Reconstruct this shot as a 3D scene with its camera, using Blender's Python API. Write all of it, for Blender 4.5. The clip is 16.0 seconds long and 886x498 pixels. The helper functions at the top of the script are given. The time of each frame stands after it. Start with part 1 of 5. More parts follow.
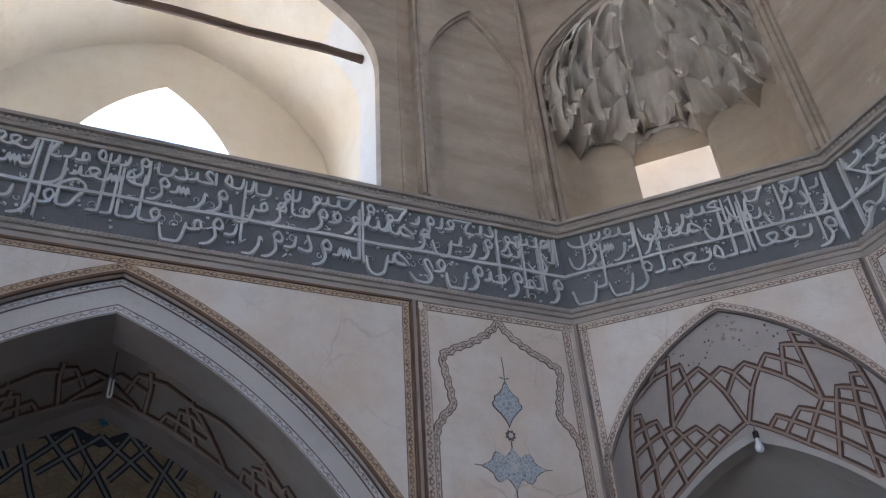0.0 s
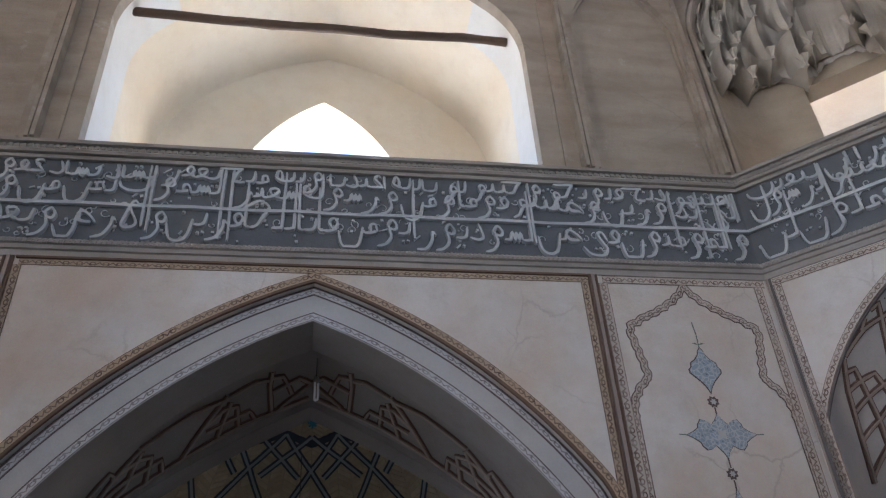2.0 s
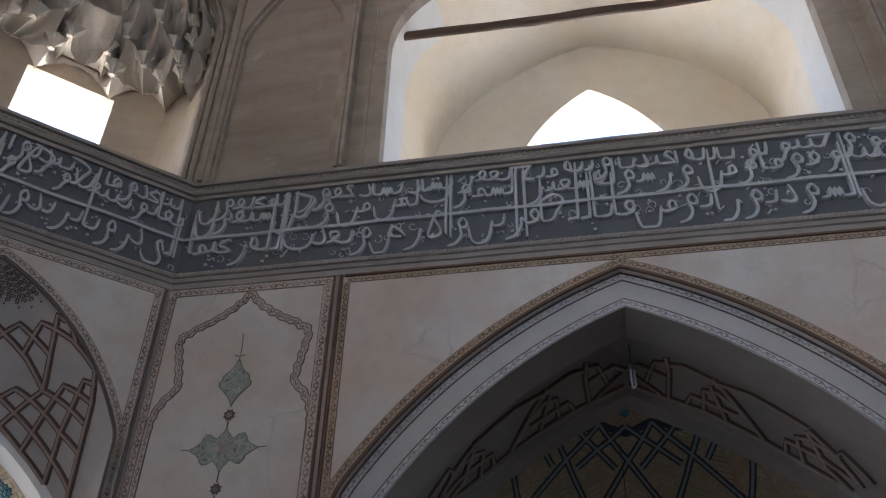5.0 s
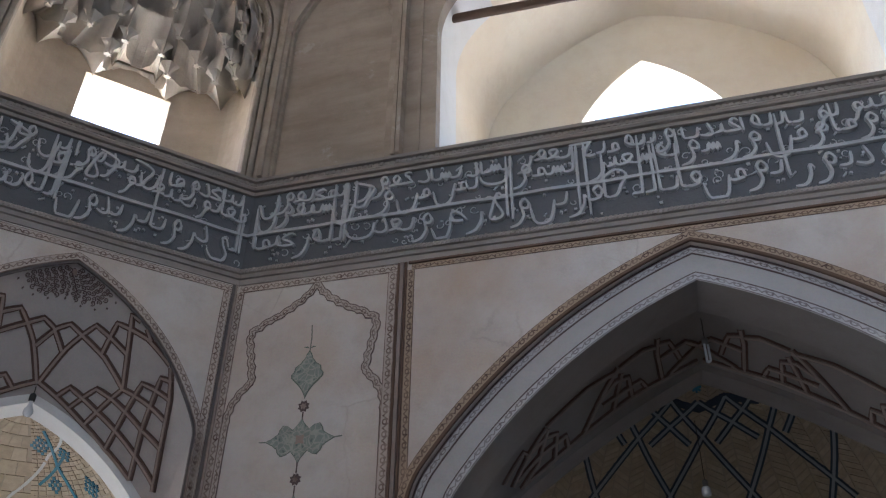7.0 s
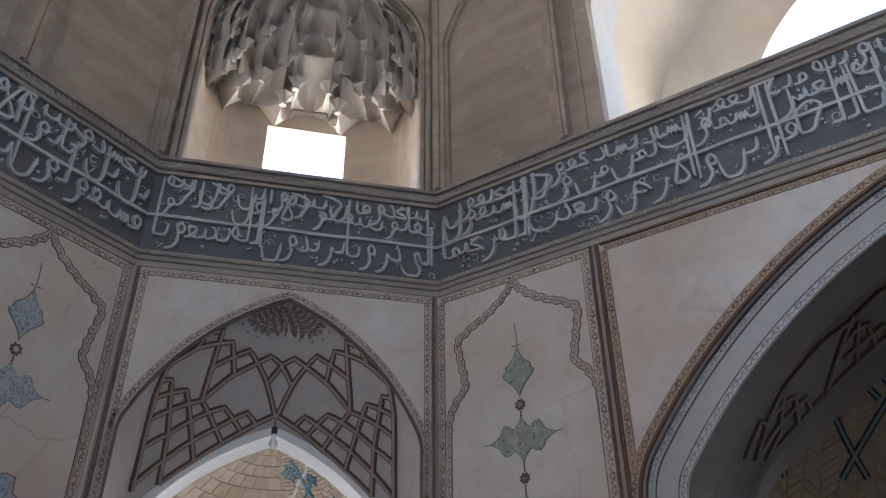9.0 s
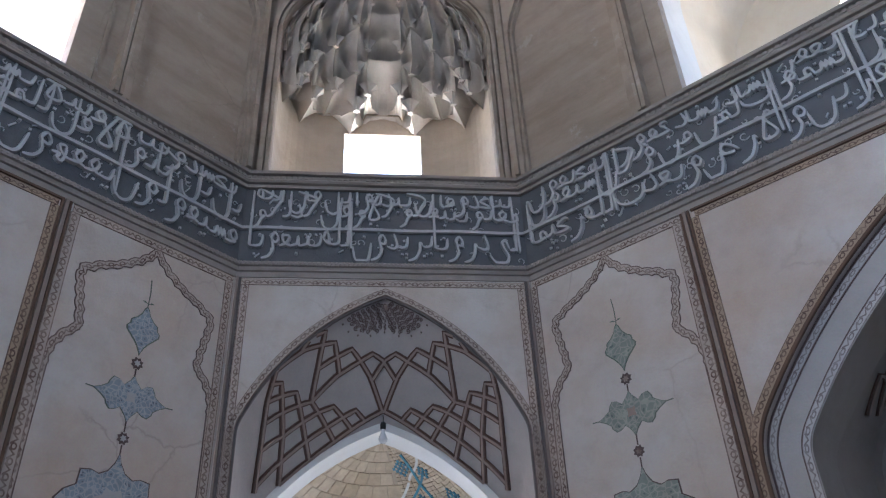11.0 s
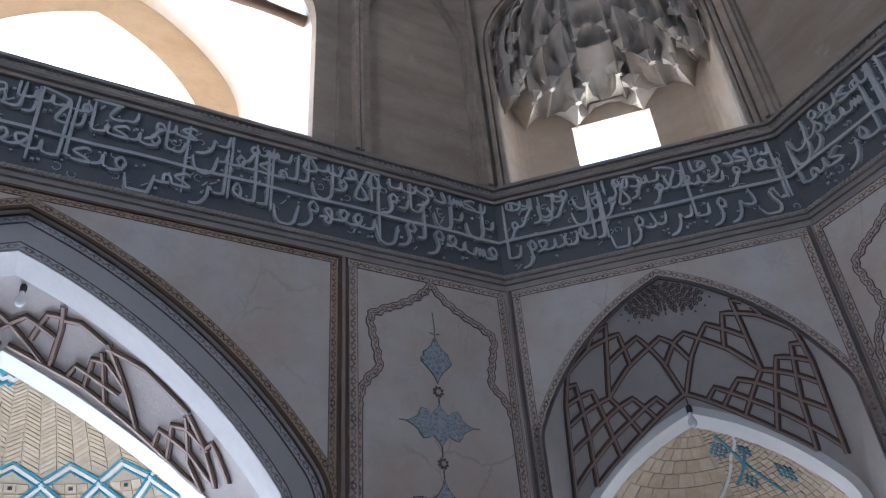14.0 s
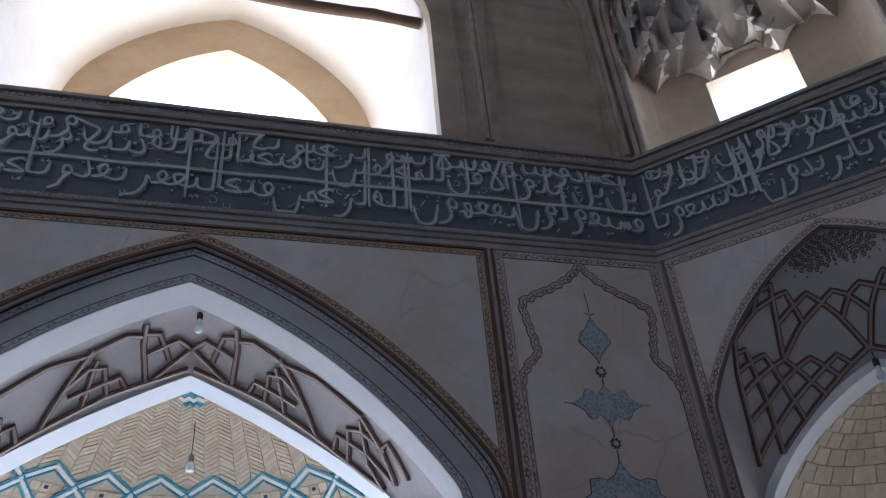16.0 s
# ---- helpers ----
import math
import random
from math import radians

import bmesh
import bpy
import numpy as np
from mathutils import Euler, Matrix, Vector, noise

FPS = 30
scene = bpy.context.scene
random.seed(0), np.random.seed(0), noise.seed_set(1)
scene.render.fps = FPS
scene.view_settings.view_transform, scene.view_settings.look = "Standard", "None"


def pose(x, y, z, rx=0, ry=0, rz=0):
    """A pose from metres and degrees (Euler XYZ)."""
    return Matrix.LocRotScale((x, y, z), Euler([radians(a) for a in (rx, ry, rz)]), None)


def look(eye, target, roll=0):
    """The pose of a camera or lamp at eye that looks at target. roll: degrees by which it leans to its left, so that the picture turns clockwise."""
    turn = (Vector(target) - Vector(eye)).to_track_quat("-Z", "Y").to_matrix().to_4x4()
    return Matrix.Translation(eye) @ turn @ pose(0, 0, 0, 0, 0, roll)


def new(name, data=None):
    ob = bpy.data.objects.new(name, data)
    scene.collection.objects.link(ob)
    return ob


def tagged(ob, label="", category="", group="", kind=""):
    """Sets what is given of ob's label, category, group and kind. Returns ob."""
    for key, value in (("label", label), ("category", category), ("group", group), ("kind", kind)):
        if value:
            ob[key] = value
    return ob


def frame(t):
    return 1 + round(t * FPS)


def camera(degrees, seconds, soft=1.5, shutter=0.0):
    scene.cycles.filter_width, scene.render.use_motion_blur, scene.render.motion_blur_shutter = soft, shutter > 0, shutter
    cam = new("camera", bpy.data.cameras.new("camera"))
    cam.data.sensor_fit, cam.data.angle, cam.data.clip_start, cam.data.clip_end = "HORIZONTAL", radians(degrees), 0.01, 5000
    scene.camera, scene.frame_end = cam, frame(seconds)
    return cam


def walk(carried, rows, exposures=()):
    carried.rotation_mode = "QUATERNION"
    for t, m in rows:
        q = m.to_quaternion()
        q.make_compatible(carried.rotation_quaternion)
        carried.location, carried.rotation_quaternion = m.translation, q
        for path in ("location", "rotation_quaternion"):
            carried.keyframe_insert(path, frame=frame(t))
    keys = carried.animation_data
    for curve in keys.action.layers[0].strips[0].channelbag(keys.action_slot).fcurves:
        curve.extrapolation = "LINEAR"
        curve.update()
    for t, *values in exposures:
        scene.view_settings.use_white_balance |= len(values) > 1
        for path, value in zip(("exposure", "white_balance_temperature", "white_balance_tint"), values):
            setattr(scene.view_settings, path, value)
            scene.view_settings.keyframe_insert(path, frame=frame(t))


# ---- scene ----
cam = camera(58.45, 16.0, soft=1.2)
PATH = [
    (0.0, pose(0.1303, 0.2602, 1.7091, 125.067, 3.479, -22.030)),
    (0.5, pose(0.1242, 0.2745, 1.7129, 124.708, 3.473, -18.568)),
    (1.0, pose(0.1089, 0.2830, 1.7146, 124.771, 3.098, -15.567)),
    (1.5, pose(0.0795, 0.2841, 1.7091, 125.021, 3.478, -11.307)),
    (2.0, pose(0.0496, 0.2920, 1.7123, 124.628, 3.097, -8.162)),
    (2.5, pose(-0.0013, 0.3120, 1.7191, 124.597, 2.287, -5.665)),
    (3.0, pose(-0.0677, 0.3251, 1.7175, 124.860, 1.799, -2.435)),
    (3.5, pose(-0.1393, 0.3363, 1.7083, 125.508, 1.163, 1.277)),
    (4.0, pose(-0.1907, 0.3476, 1.7093, 125.538, 0.404, 6.347)),
    (4.5, pose(-0.2400, 0.3473, 1.7043, 125.073, -0.540, 9.479)),
    (7.0, pose(-0.4000, 0.3572, 1.7252, 123.329, -0.681, 15.464)),
    (7.5, pose(-0.4036, 0.3670, 1.7258, 123.053, -0.086, 19.710)),
    (8.0, pose(-0.3883, 0.4031, 1.7349, 123.141, -0.336, 24.222)),
    (8.5, pose(-0.3635, 0.4389, 1.7437, 123.783, -0.661, 28.809)),
    (9.0, pose(-0.3623, 0.4506, 1.7379, 123.045, 0.508, 33.219)),
    (11.5, pose(-0.5163, 0.3861, 1.5944, 123.783, 2.672, 43.408)),
    (12.0, pose(-0.5373, 0.3787, 1.5964, 123.789, 3.155, 47.507)),
    (12.5, pose(-0.5553, 0.3778, 1.6047, 123.507, 3.084, 51.193)),
    (13.0, pose(-0.5769, 0.3734, 1.6086, 123.399, 3.190, 54.540)),
    (13.5, pose(-0.5857, 0.3670, 1.6058, 123.701, 3.720, 58.983)),
    (14.0, pose(-0.5866, 0.3709, 1.5983, 125.151, 3.948, 63.260)),
    (14.5, pose(-0.5766, 0.3818, 1.5879, 124.906, 4.014, 66.983)),
    (15.0, pose(-0.5604, 0.4095, 1.5778, 124.557, 4.206, 71.139)),
    (15.5, pose(-0.5595, 0.4033, 1.5778, 124.395, 4.452, 73.775)),
    (16.0, pose(-0.5795, 0.3686, 1.5987, 125.170, 4.212, 76.149)),
]
walk(cam, PATH, [(0.0, 3.35, 5300, 10), (0.5, 3.35, 5300, 10), (1.0, 3.2, 5400, 10), (2.5, 3.32, 5400, 10), (3.5, 3.27, 5450, 10), (4.5, 2.9, 5450, 10), (7.0, 3.2, 5400, 10), (8.0, 3.45, 5400, 10), (9.0, 3.4, 5350, 10), (11.5, 3.6, 4960, 10), (12.5, 3.55, 4910, 10), (13.0, 3.2, 4860, 10), (14.0, 3.08, 4960, 10), (15.0, 2.6, 4940, 10), (16.0, 2.42, 4910, 10)])

# ---- exposure, sky, sun and daylight ----
world = bpy.data.worlds.new("sky")
scene.world = world
world.use_nodes = True
wn = world.node_tree.nodes
sky = wn.new("ShaderNodeTexSky")
sky.sky_type = 'NISHITA'
sky.sun_disc = False
sky.dust_density = 3.0
sky.sun_elevation = radians(58)
sky.sun_rotation = radians(249)
wn["Background"].inputs["Strength"].default_value = 0.15
world.node_tree.links.new(sky.outputs[0], wn["Background"].inputs["Color"])
sun = new("sun", bpy.data.lights.new("sun", 'SUN'))
sun.data.energy = 5.0
sun.data.angle = radians(0.5)
sun.data.color = (1.0, 0.95, 0.87)
# the sun stands high in the west-south-west
sun.matrix_world = look((-36, -14, 58), (0, 0, 0))


def daylight(name, m, size_x, size_y, watts, color=(1, 1, 1)):
    """An area lamp in an opening, for the light of the sky and the court outside it."""
    lamp = new(name, bpy.data.lights.new(name, 'AREA'))
    lamp.data.shape, lamp.data.size, lamp.data.size_y = 'RECTANGLE', size_x, size_y
    lamp.data.energy, lamp.data.color = watts, color
    lamp.matrix_world = m
    return lamp


daylight("south_window_daylight", look((0, -5.6, 7.25), (0, 0, 5.6)), 3.0, 2.4, 14.5, (1.0, 0.965, 0.925))
daylight("east_window_daylight", look((5.6, 0, 7.25), (0, 0, 5.6)), 3.0, 2.4, 7.0, (0.68, 0.84, 1.0))
# fill lamps at unseen, added doorways, to light the half-domes from below
daylight("west_door_fill", look((-8.15, 0, 1.35), (-6.4, 0, 3.2)), 2.3, 2.3, 23, (1.0, 0.985, 0.96))
daylight("corner_door_fill", look((-5.75, 5.75, 1.2), (-4.9, 4.9, 2.7)), 1.2, 1.9, 2.9, (1.0, 0.97, 0.92))

# ---- materials ----


def nodes_of(name):
    mat = bpy.data.materials.new(name)
    mat.use_nodes = True
    nt = mat.node_tree
    return mat, nt.nodes, nt.links, nt.nodes["Principled BSDF"]


def ramp(nd, stops):
    r = nd.new("ShaderNodeValToRGB")
    while len(r.color_ramp.elements) < len(stops):
        r.color_ramp.elements.new(0.5)
    for e, (p, c) in zip(r.color_ramp.elements, stops):
        e.position, e.color = p, (*c, 1)
    return r


def noise_tex(nd, lk, scale, detail=6, rough=0.6, coord=None, stretch=None):
    n = nd.new("ShaderNodeTexNoise")
    n.inputs["Scale"].default_value, n.inputs["Detail"].default_value, n.inputs["Roughness"].default_value = scale, detail, rough
    tc = nd.new("ShaderNodeTexCoord")
    src = tc.outputs[coord or "Object"]
    if stretch:
        mp = nd.new("ShaderNodeMapping")
        mp.inputs["Scale"].default_value = stretch
        lk.new(src, mp.inputs["Vector"])
        src = mp.outputs[0]
    lk.new(src, n.inputs["Vector"])
    return n


def mix(nd, lk, fac, a, b, mode='MIX'):
    m = nd.new("ShaderNodeMix")
    m.data_type, m.blend_type = 'RGBA', mode
    for sock, val in ((m.inputs[0], fac), (m.inputs[6], a), (m.inputs[7], b)):
        if isinstance(val, (int, float)):
            sock.default_value = val
        elif isinstance(val, tuple):
            sock.default_value = (*val, 1)
        else:
            lk.new(val, sock)
    return m.outputs[2]


def math_node(nd, lk, op, a, b=0.0, c=None):
    m = nd.new("ShaderNodeMath")
    m.operation = op
    for sock, val in zip(m.inputs, (a, b, c)):
        if val is None:
            continue
        if isinstance(val, (int, float)):
            sock.default_value = val
        else:
            lk.new(val, sock)
    return m.outputs[0]


def bump(nd, lk, p, height, strength=0.3, dist=0.01):
    b = nd.new("ShaderNodeBump")
    b.inputs["Strength"].default_value, b.inputs["Distance"].default_value = strength, dist
    lk.new(height, b.inputs["Height"])
    lk.new(b.outputs[0], p.inputs["Normal"])


def plaster(name, base, stain, dark, rough=0.85, stain_amt=0.6, streak=(1, 1, 1), big=0.9, cracks=0.0):
    """Old plaster: broad stains, drifting streaks and fine grain."""
    mat, nd, lk, p = nodes_of(name)
    n1 = noise_tex(nd, lk, big, 7, 0.62, stretch=streak)
    n2 = noise_tex(nd, lk, 5.5, 8, 0.7)
    n3 = noise_tex(nd, lk, 70, 4, 0.6)
    r1 = ramp(nd, [(0.40, (0, 0, 0)), (0.68, (1, 1, 1))])
    lk.new(n1.outputs[0], r1.inputs[0])
    r2 = ramp(nd, [(0.48, (0, 0, 0)), (0.75, (1, 1, 1))])
    lk.new(n2.outputs[0], r2.inputs[0])
    f1 = math_node(nd, lk, 'MULTIPLY', r1.outputs[0], stain_amt)
    c = mix(nd, lk, f1, base, stain)
    f2 = math_node(nd, lk, 'MULTIPLY', r2.outputs[0], 0.4)
    c = mix(nd, lk, f2, c, dark)
    c = mix(nd, lk, 0.12, c, n3.outputs[1], 'OVERLAY')
    if cracks:
        # hairline cracks where the plaster has moved, and small knocks
        tc = nd.new("ShaderNodeTexCoord")
        warp = noise_tex(nd, lk, 3.0, 5, 0.6)
        vec = mix(nd, lk, 0.16, tc.outputs["Object"], warp.outputs[1])
        vo = nd.new("ShaderNodeTexVoronoi")
        vo.feature = 'DISTANCE_TO_EDGE'
        vo.inputs["Scale"].default_value = 1.3
        lk.new(vec, vo.inputs["Vector"])
        rc = ramp(nd, [(0.0, (1, 1, 1)), (0.010, (0, 0, 0))])
        lk.new(vo.outputs[0], rc.inputs[0])
        where = noise_tex(nd, lk, 0.8, 3, 0.5)
        rw = ramp(nd, [(0.50, (0, 0, 0)), (0.62, (1, 1, 1))])
        lk.new(where.outputs[0], rw.inputs[0])
        fc = math_node(nd, lk, 'MULTIPLY', math_node(nd, lk, 'MULTIPLY', rc.outputs[0], rw.outputs[0]), cracks)
        c = mix(nd, lk, fc, c, dark)
        pale = noise_tex(nd, lk, 2.4, 7, 0.75)
        rp = ramp(nd, [(0.60, (0, 0, 0)), (0.66, (1, 1, 1))])
        lk.new(pale.outputs[0], rp.inputs[0])
        c = mix(nd, lk, math_node(nd, lk, 'MULTIPLY', rp.outputs[0], 0.25), c, (0.66, 0.64, 0.62))
    lk.new(c, p.inputs["Base Color"])
    p.inputs["Roughness"].default_value = rough
    h = math_node(nd, lk, 'ADD', math_node(nd, lk, 'MULTIPLY', n2.outputs[0], 1.0), math_node(nd, lk, 'MULTIPLY', n3.outputs[0], 0.18))
    bump(nd, lk, p, h, 0.45, 0.02)
    return mat


WALL = plaster("wall_plaster", (0.61, 0.57, 0.535), (0.52, 0.41, 0.32), (0.39, 0.33, 0.285), stain_amt=0.95, cracks=0.7)
UPPER = plaster("upper_plaster", (0.40, 0.337, 0.272), (0.26, 0.21, 0.16), (0.21, 0.175, 0.145), stain_amt=0.8, streak=(0.7, 0.7, 3.2), big=1.3, cracks=0.5)
WHITE = plaster("white_plaster", (0.74, 0.73, 0.71), (0.68, 0.66, 0.61), (0.60, 0.57, 0.52), stain_amt=0.5)
PALE = plaster("pale_soffit_plaster", (0.60, 0.595, 0.59), (0.54, 0.53, 0.52), (0.46, 0.45, 0.44), stain_amt=0.5)
CREAM = plaster("cream_plaster", (0.80, 0.73, 0.61), (0.70, 0.58, 0.42), (0.64, 0.54, 0.41), stain_amt=0.6)
TAN = plaster("tan_mud_plaster", (0.56, 0.43, 0.28), (0.46, 0.33, 0.19), (0.38, 0.27, 0.16), stain_amt=0.8, streak=(1, 1, 2), big=2.0)
MUQ = plaster("stucco", (0.60, 0.545, 0.475), (0.50, 0.435, 0.36), (0.39, 0.33, 0.27), stain_amt=0.7, big=2.0)
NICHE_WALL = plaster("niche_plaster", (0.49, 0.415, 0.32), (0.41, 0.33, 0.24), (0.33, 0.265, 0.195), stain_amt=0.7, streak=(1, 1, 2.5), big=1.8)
# darker copy of the plaster, with the north arch's shade put into its colour
SHADED = plaster("shaded_plaster", (0.27, 0.24, 0.22), (0.22, 0.19, 0.17), (0.17, 0.145, 0.13), stain_amt=0.7)
RING = plaster("ring_plaster", (0.46, 0.445, 0.435), (0.40, 0.385, 0.38), (0.33, 0.315, 0.30))
MOULD = plaster("cornice_stone", (0.35, 0.31, 0.28), (0.25, 0.21, 0.18), (0.19, 0.16, 0.145), streak=(1, 1, 3), big=2.2)
ROOFMAT = plaster("roof_mud", (0.66, 0.61, 0.54), (0.60, 0.54, 0.46), (0.52, 0.46, 0.38))
FLOORMAT = plaster("floor_stone", (0.27, 0.245, 0.215), (0.22, 0.195, 0.17), (0.17, 0.15, 0.13), rough=0.55)
SLATE = plaster("band_ground", (0.105, 0.108, 0.118), (0.14, 0.143, 0.152), (0.075, 0.078, 0.086), rough=0.7, big=2.5)
LETTER = plaster("band_letters", (0.47, 0.475, 0.485), (0.41, 0.415, 0.425), (0.27, 0.27, 0.28), rough=0.7, big=3.0)
BROWN = plaster("brown_paint", (0.125, 0.075, 0.05), (0.17, 0.105, 0.065), (0.08, 0.05, 0.04), big=4.0)
FILLET = plaster("brown_fillet", (0.27, 0.215, 0.185), (0.33, 0.265, 0.225), (0.18, 0.14, 0.12), big=4.0)
DARK = plaster("dark_groove", (0.13, 0.11, 0.105), (0.17, 0.14, 0.125), (0.08, 0.065, 0.06), big=4.0)
RIBTOP = plaster("rib_plaster", (0.34, 0.265, 0.225), (0.28, 0.20, 0.165), (0.22, 0.165, 0.14), big=4.0)
RIBSIDE = plaster("rib_edge_paint", (0.105, 0.06, 0.045), (0.14, 0.085, 0.06), (0.07, 0.045, 0.038), big=4.0)
LATTICE = plaster("vault_plaster", (0.45, 0.41, 0.385), (0.38, 0.34, 0.315), (0.30, 0.265, 0.245))


def ornament(name, ground, motif, edge, pitch=0.085):
    """A painted border: rosettes and slanting leaves in a row between two edge lines; UV runs in metres along and 0 to 1 across."""
    mat, nd, lk, p = nodes_of(name)
    tc = nd.new("ShaderNodeTexCoord")
    sep = nd.new("ShaderNodeSeparateXYZ")
    lk.new(tc.outputs["UV"], sep.inputs[0])
    along = math_node(nd, lk, 'FRACT', math_node(nd, lk, 'DIVIDE', sep.outputs[0], pitch))
    v = math_node(nd, lk, 'SUBTRACT', sep.outputs[1], 0.5)
    u = math_node(nd, lk, 'SUBTRACT', along, 0.5)
    # rosette ring
    r = math_node(nd, lk, 'SQRT', math_node(nd, lk, 'ADD', math_node(nd, lk, 'MULTIPLY', u, u), math_node(nd, lk, 'MULTIPLY', v, v)))
    ring = math_node(nd, lk, 'LESS_THAN', math_node(nd, lk, 'ABSOLUTE', math_node(nd, lk, 'SUBTRACT', r, 0.2)), 0.062)
    # leaf between rosettes
    w = math_node(nd, lk, 'SUBTRACT', 0.5, math_node(nd, lk, 'ABSOLUTE', u))
    leaf = math_node(nd, lk, 'LESS_THAN', math_node(nd, lk, 'ABSOLUTE', math_node(nd, lk, 'ADD', math_node(nd, lk, 'MULTIPLY', v, 0.7), math_node(nd, lk, 'SUBTRACT', w, 0.12))), 0.07)
    inner = math_node(nd, lk, 'LESS_THAN', math_node(nd, lk, 'ABSOLUTE', v), 0.34)
    leaf = math_node(nd, lk, 'MULTIPLY', leaf, inner)
    m = math_node(nd, lk, 'MAXIMUM', ring, leaf)
    e = math_node(nd, lk, 'GREATER_THAN', math_node(nd, lk, 'ABSOLUTE', v), 0.41)
    n1 = noise_tex(nd, lk, 9, 6, 0.7)
    wear = ramp(nd, [(0.35, (0.35, 0.35, 0.35)), (0.62, (1, 1, 1))])
    lk.new(n1.outputs[0], wear.inputs[0])
    c = mix(nd, lk, math_node(nd, lk, 'MULTIPLY', m, wear.outputs[0]), ground, motif)
    c = mix(nd, lk, math_node(nd, lk, 'MULTIPLY', e, wear.outputs[0]), c, edge)
    n2 = noise_tex(nd, lk, 2.2, 5, 0.6)
    c = mix(nd, lk, 0.35, c, n2.outputs[0], 'OVERLAY')
    lk.new(c, p.inputs["Base Color"])
    p.inputs["Roughness"].default_value = 0.85
    bump(nd, lk, p, n1.outputs[0], 0.3, 0.01)
    return mat


BORDER = ornament("painted_border", (0.46, 0.39, 0.335), (0.13, 0.08, 0.065), (0.14, 0.085, 0.07))
BORDER_OCHRE = ornament("ochre_painted_border", (0.38, 0.285, 0.20), (0.10, 0.06, 0.045), (0.11, 0.068, 0.052))
BORDER_GREY = ornament("grey_painted_border", (0.47, 0.46, 0.46), (0.17, 0.14, 0.14), (0.19, 0.15, 0.15), 0.10)


def arabesque(name, ground, motif, edge, scale=26):
    """Painted scrollwork on a medallion."""
    mat, nd, lk, p = nodes_of(name)
    tc = nd.new("ShaderNodeTexCoord")
    n0 = noise_tex(nd, lk, 7, 3, 0.5)
    vec = mix(nd, lk, 0.10, tc.outputs["Object"], n0.outputs[1])
    vo = nd.new("ShaderNodeTexVoronoi")
    vo.feature = 'DISTANCE_TO_EDGE'
    vo.inputs["Scale"].default_value = scale
    lk.new(vec, vo.inputs["Vector"])
    r = ramp(nd, [(0.05, (1, 1, 1)), (0.12, (0, 0, 0))])
    lk.new(vo.outputs[0], r.inputs[0])
    vo2 = nd.new("ShaderNodeTexVoronoi")
    vo2.inputs["Scale"].default_value = scale
    lk.new(vec, vo2.inputs["Vector"])
    r2 = ramp(nd, [(0.16, (1, 1, 1)), (0.22, (0, 0, 0))])
    lk.new(vo2.outputs[0], r2.inputs[0])
    n1 = noise_tex(nd, lk, 12, 5, 0.7)
    c = mix(nd, lk, math_node(nd, lk, 'MULTIPLY', r.outputs[0], 0.75), ground, motif)
    c = mix(nd, lk, math_node(nd, lk, 'MULTIPLY', r2.outputs[0], 0.8), c, edge)
    c = mix(nd, lk, 0.3, c, n1.outputs[0], 'OVERLAY')
    lk.new(c, p.inputs["Base Color"])
    p.inputs["Roughness"].default_value = 0.85
    return mat


BLUE = arabesque("pale_blue_arabesque", (0.27, 0.315, 0.36), (0.46, 0.46, 0.47), (0.13, 0.14, 0.18), 34)
GREEN = arabesque("grey_green_arabesque", (0.25, 0.28, 0.245), (0.40, 0.39, 0.34), (0.12, 0.15, 0.14))
INK = plaster("outline_paint", (0.10, 0.07, 0.065), (0.15, 0.10, 0.09), (0.075, 0.055, 0.05), big=5)
GREEN_INK = plaster("green_paint", (0.14, 0.17, 0.14), (0.2, 0.22, 0.17), (0.1, 0.12, 0.1), big=5)


def brick_mat(name, lo, hi, rough=0.85):
    mat, nd, lk, p = nodes_of(name)
    oi = nd.new("ShaderNodeObjectInfo")
    ge = nd.new("ShaderNodeNewGeometry")
    rnd = math_node(nd, lk, 'FRACT', math_node(nd, lk, 'ADD', oi.outputs["Random"], ge.outputs["Random Per Island"]))
    n = noise_tex(nd, lk, 14, 6, 0.7)
    c = mix(nd, lk, rnd, lo, hi)
    c = mix(nd, lk, 0.45, c, n.outputs[0], 'OVERLAY')
    lk.new(c, p.inputs["Base Color"])
    p.inputs["Roughness"].default_value = rough
    bump(nd, lk, p, n.outputs[0], 0.4, 0.008)
    return mat


BRICK = brick_mat("buff_brick", (0.50, 0.40, 0.27), (0.61, 0.51, 0.37))
MORTAR = plaster("mortar", (0.50, 0.415, 0.305), (0.45, 0.365, 0.26), (0.38, 0.305, 0.215), big=3)
TILE = brick_mat("blue_tile", (0.03, 0.16, 0.30), (0.06, 0.30, 0.42), 0.3)
TILE_TEAL = brick_mat("teal_tile", (0.02, 0.10, 0.16), (0.05, 0.21, 0.29), 0.35)
TILE_DARK = brick_mat("dark_blue_tile", (0.018, 0.03, 0.055), (0.035, 0.06, 0.09), 0.35)
TILE_WHITE = brick_mat("white_tile", (0.66, 0.66, 0.62), (0.78, 0.78, 0.75), 0.4)
STRAP = plaster("grey_glaze", (0.40, 0.42, 0.44), (0.32, 0.34, 0.36), (0.24, 0.25, 0.27), rough=0.4, big=4)
WOOD = plaster("old_wood", (0.10, 0.062, 0.042), (0.14, 0.09, 0.06), (0.06, 0.04, 0.03), streak=(0.3, 6, 6), big=4)
# plaster greyed so that its colour carries the shade of the passages
SHADE_GREY = plaster("shade_grey_plaster", (0.42, 0.40, 0.38), (0.36, 0.33, 0.30), (0.30, 0.27, 0.25))
BULB, nd_, lk_, p_ = nodes_of("bulb_glass")
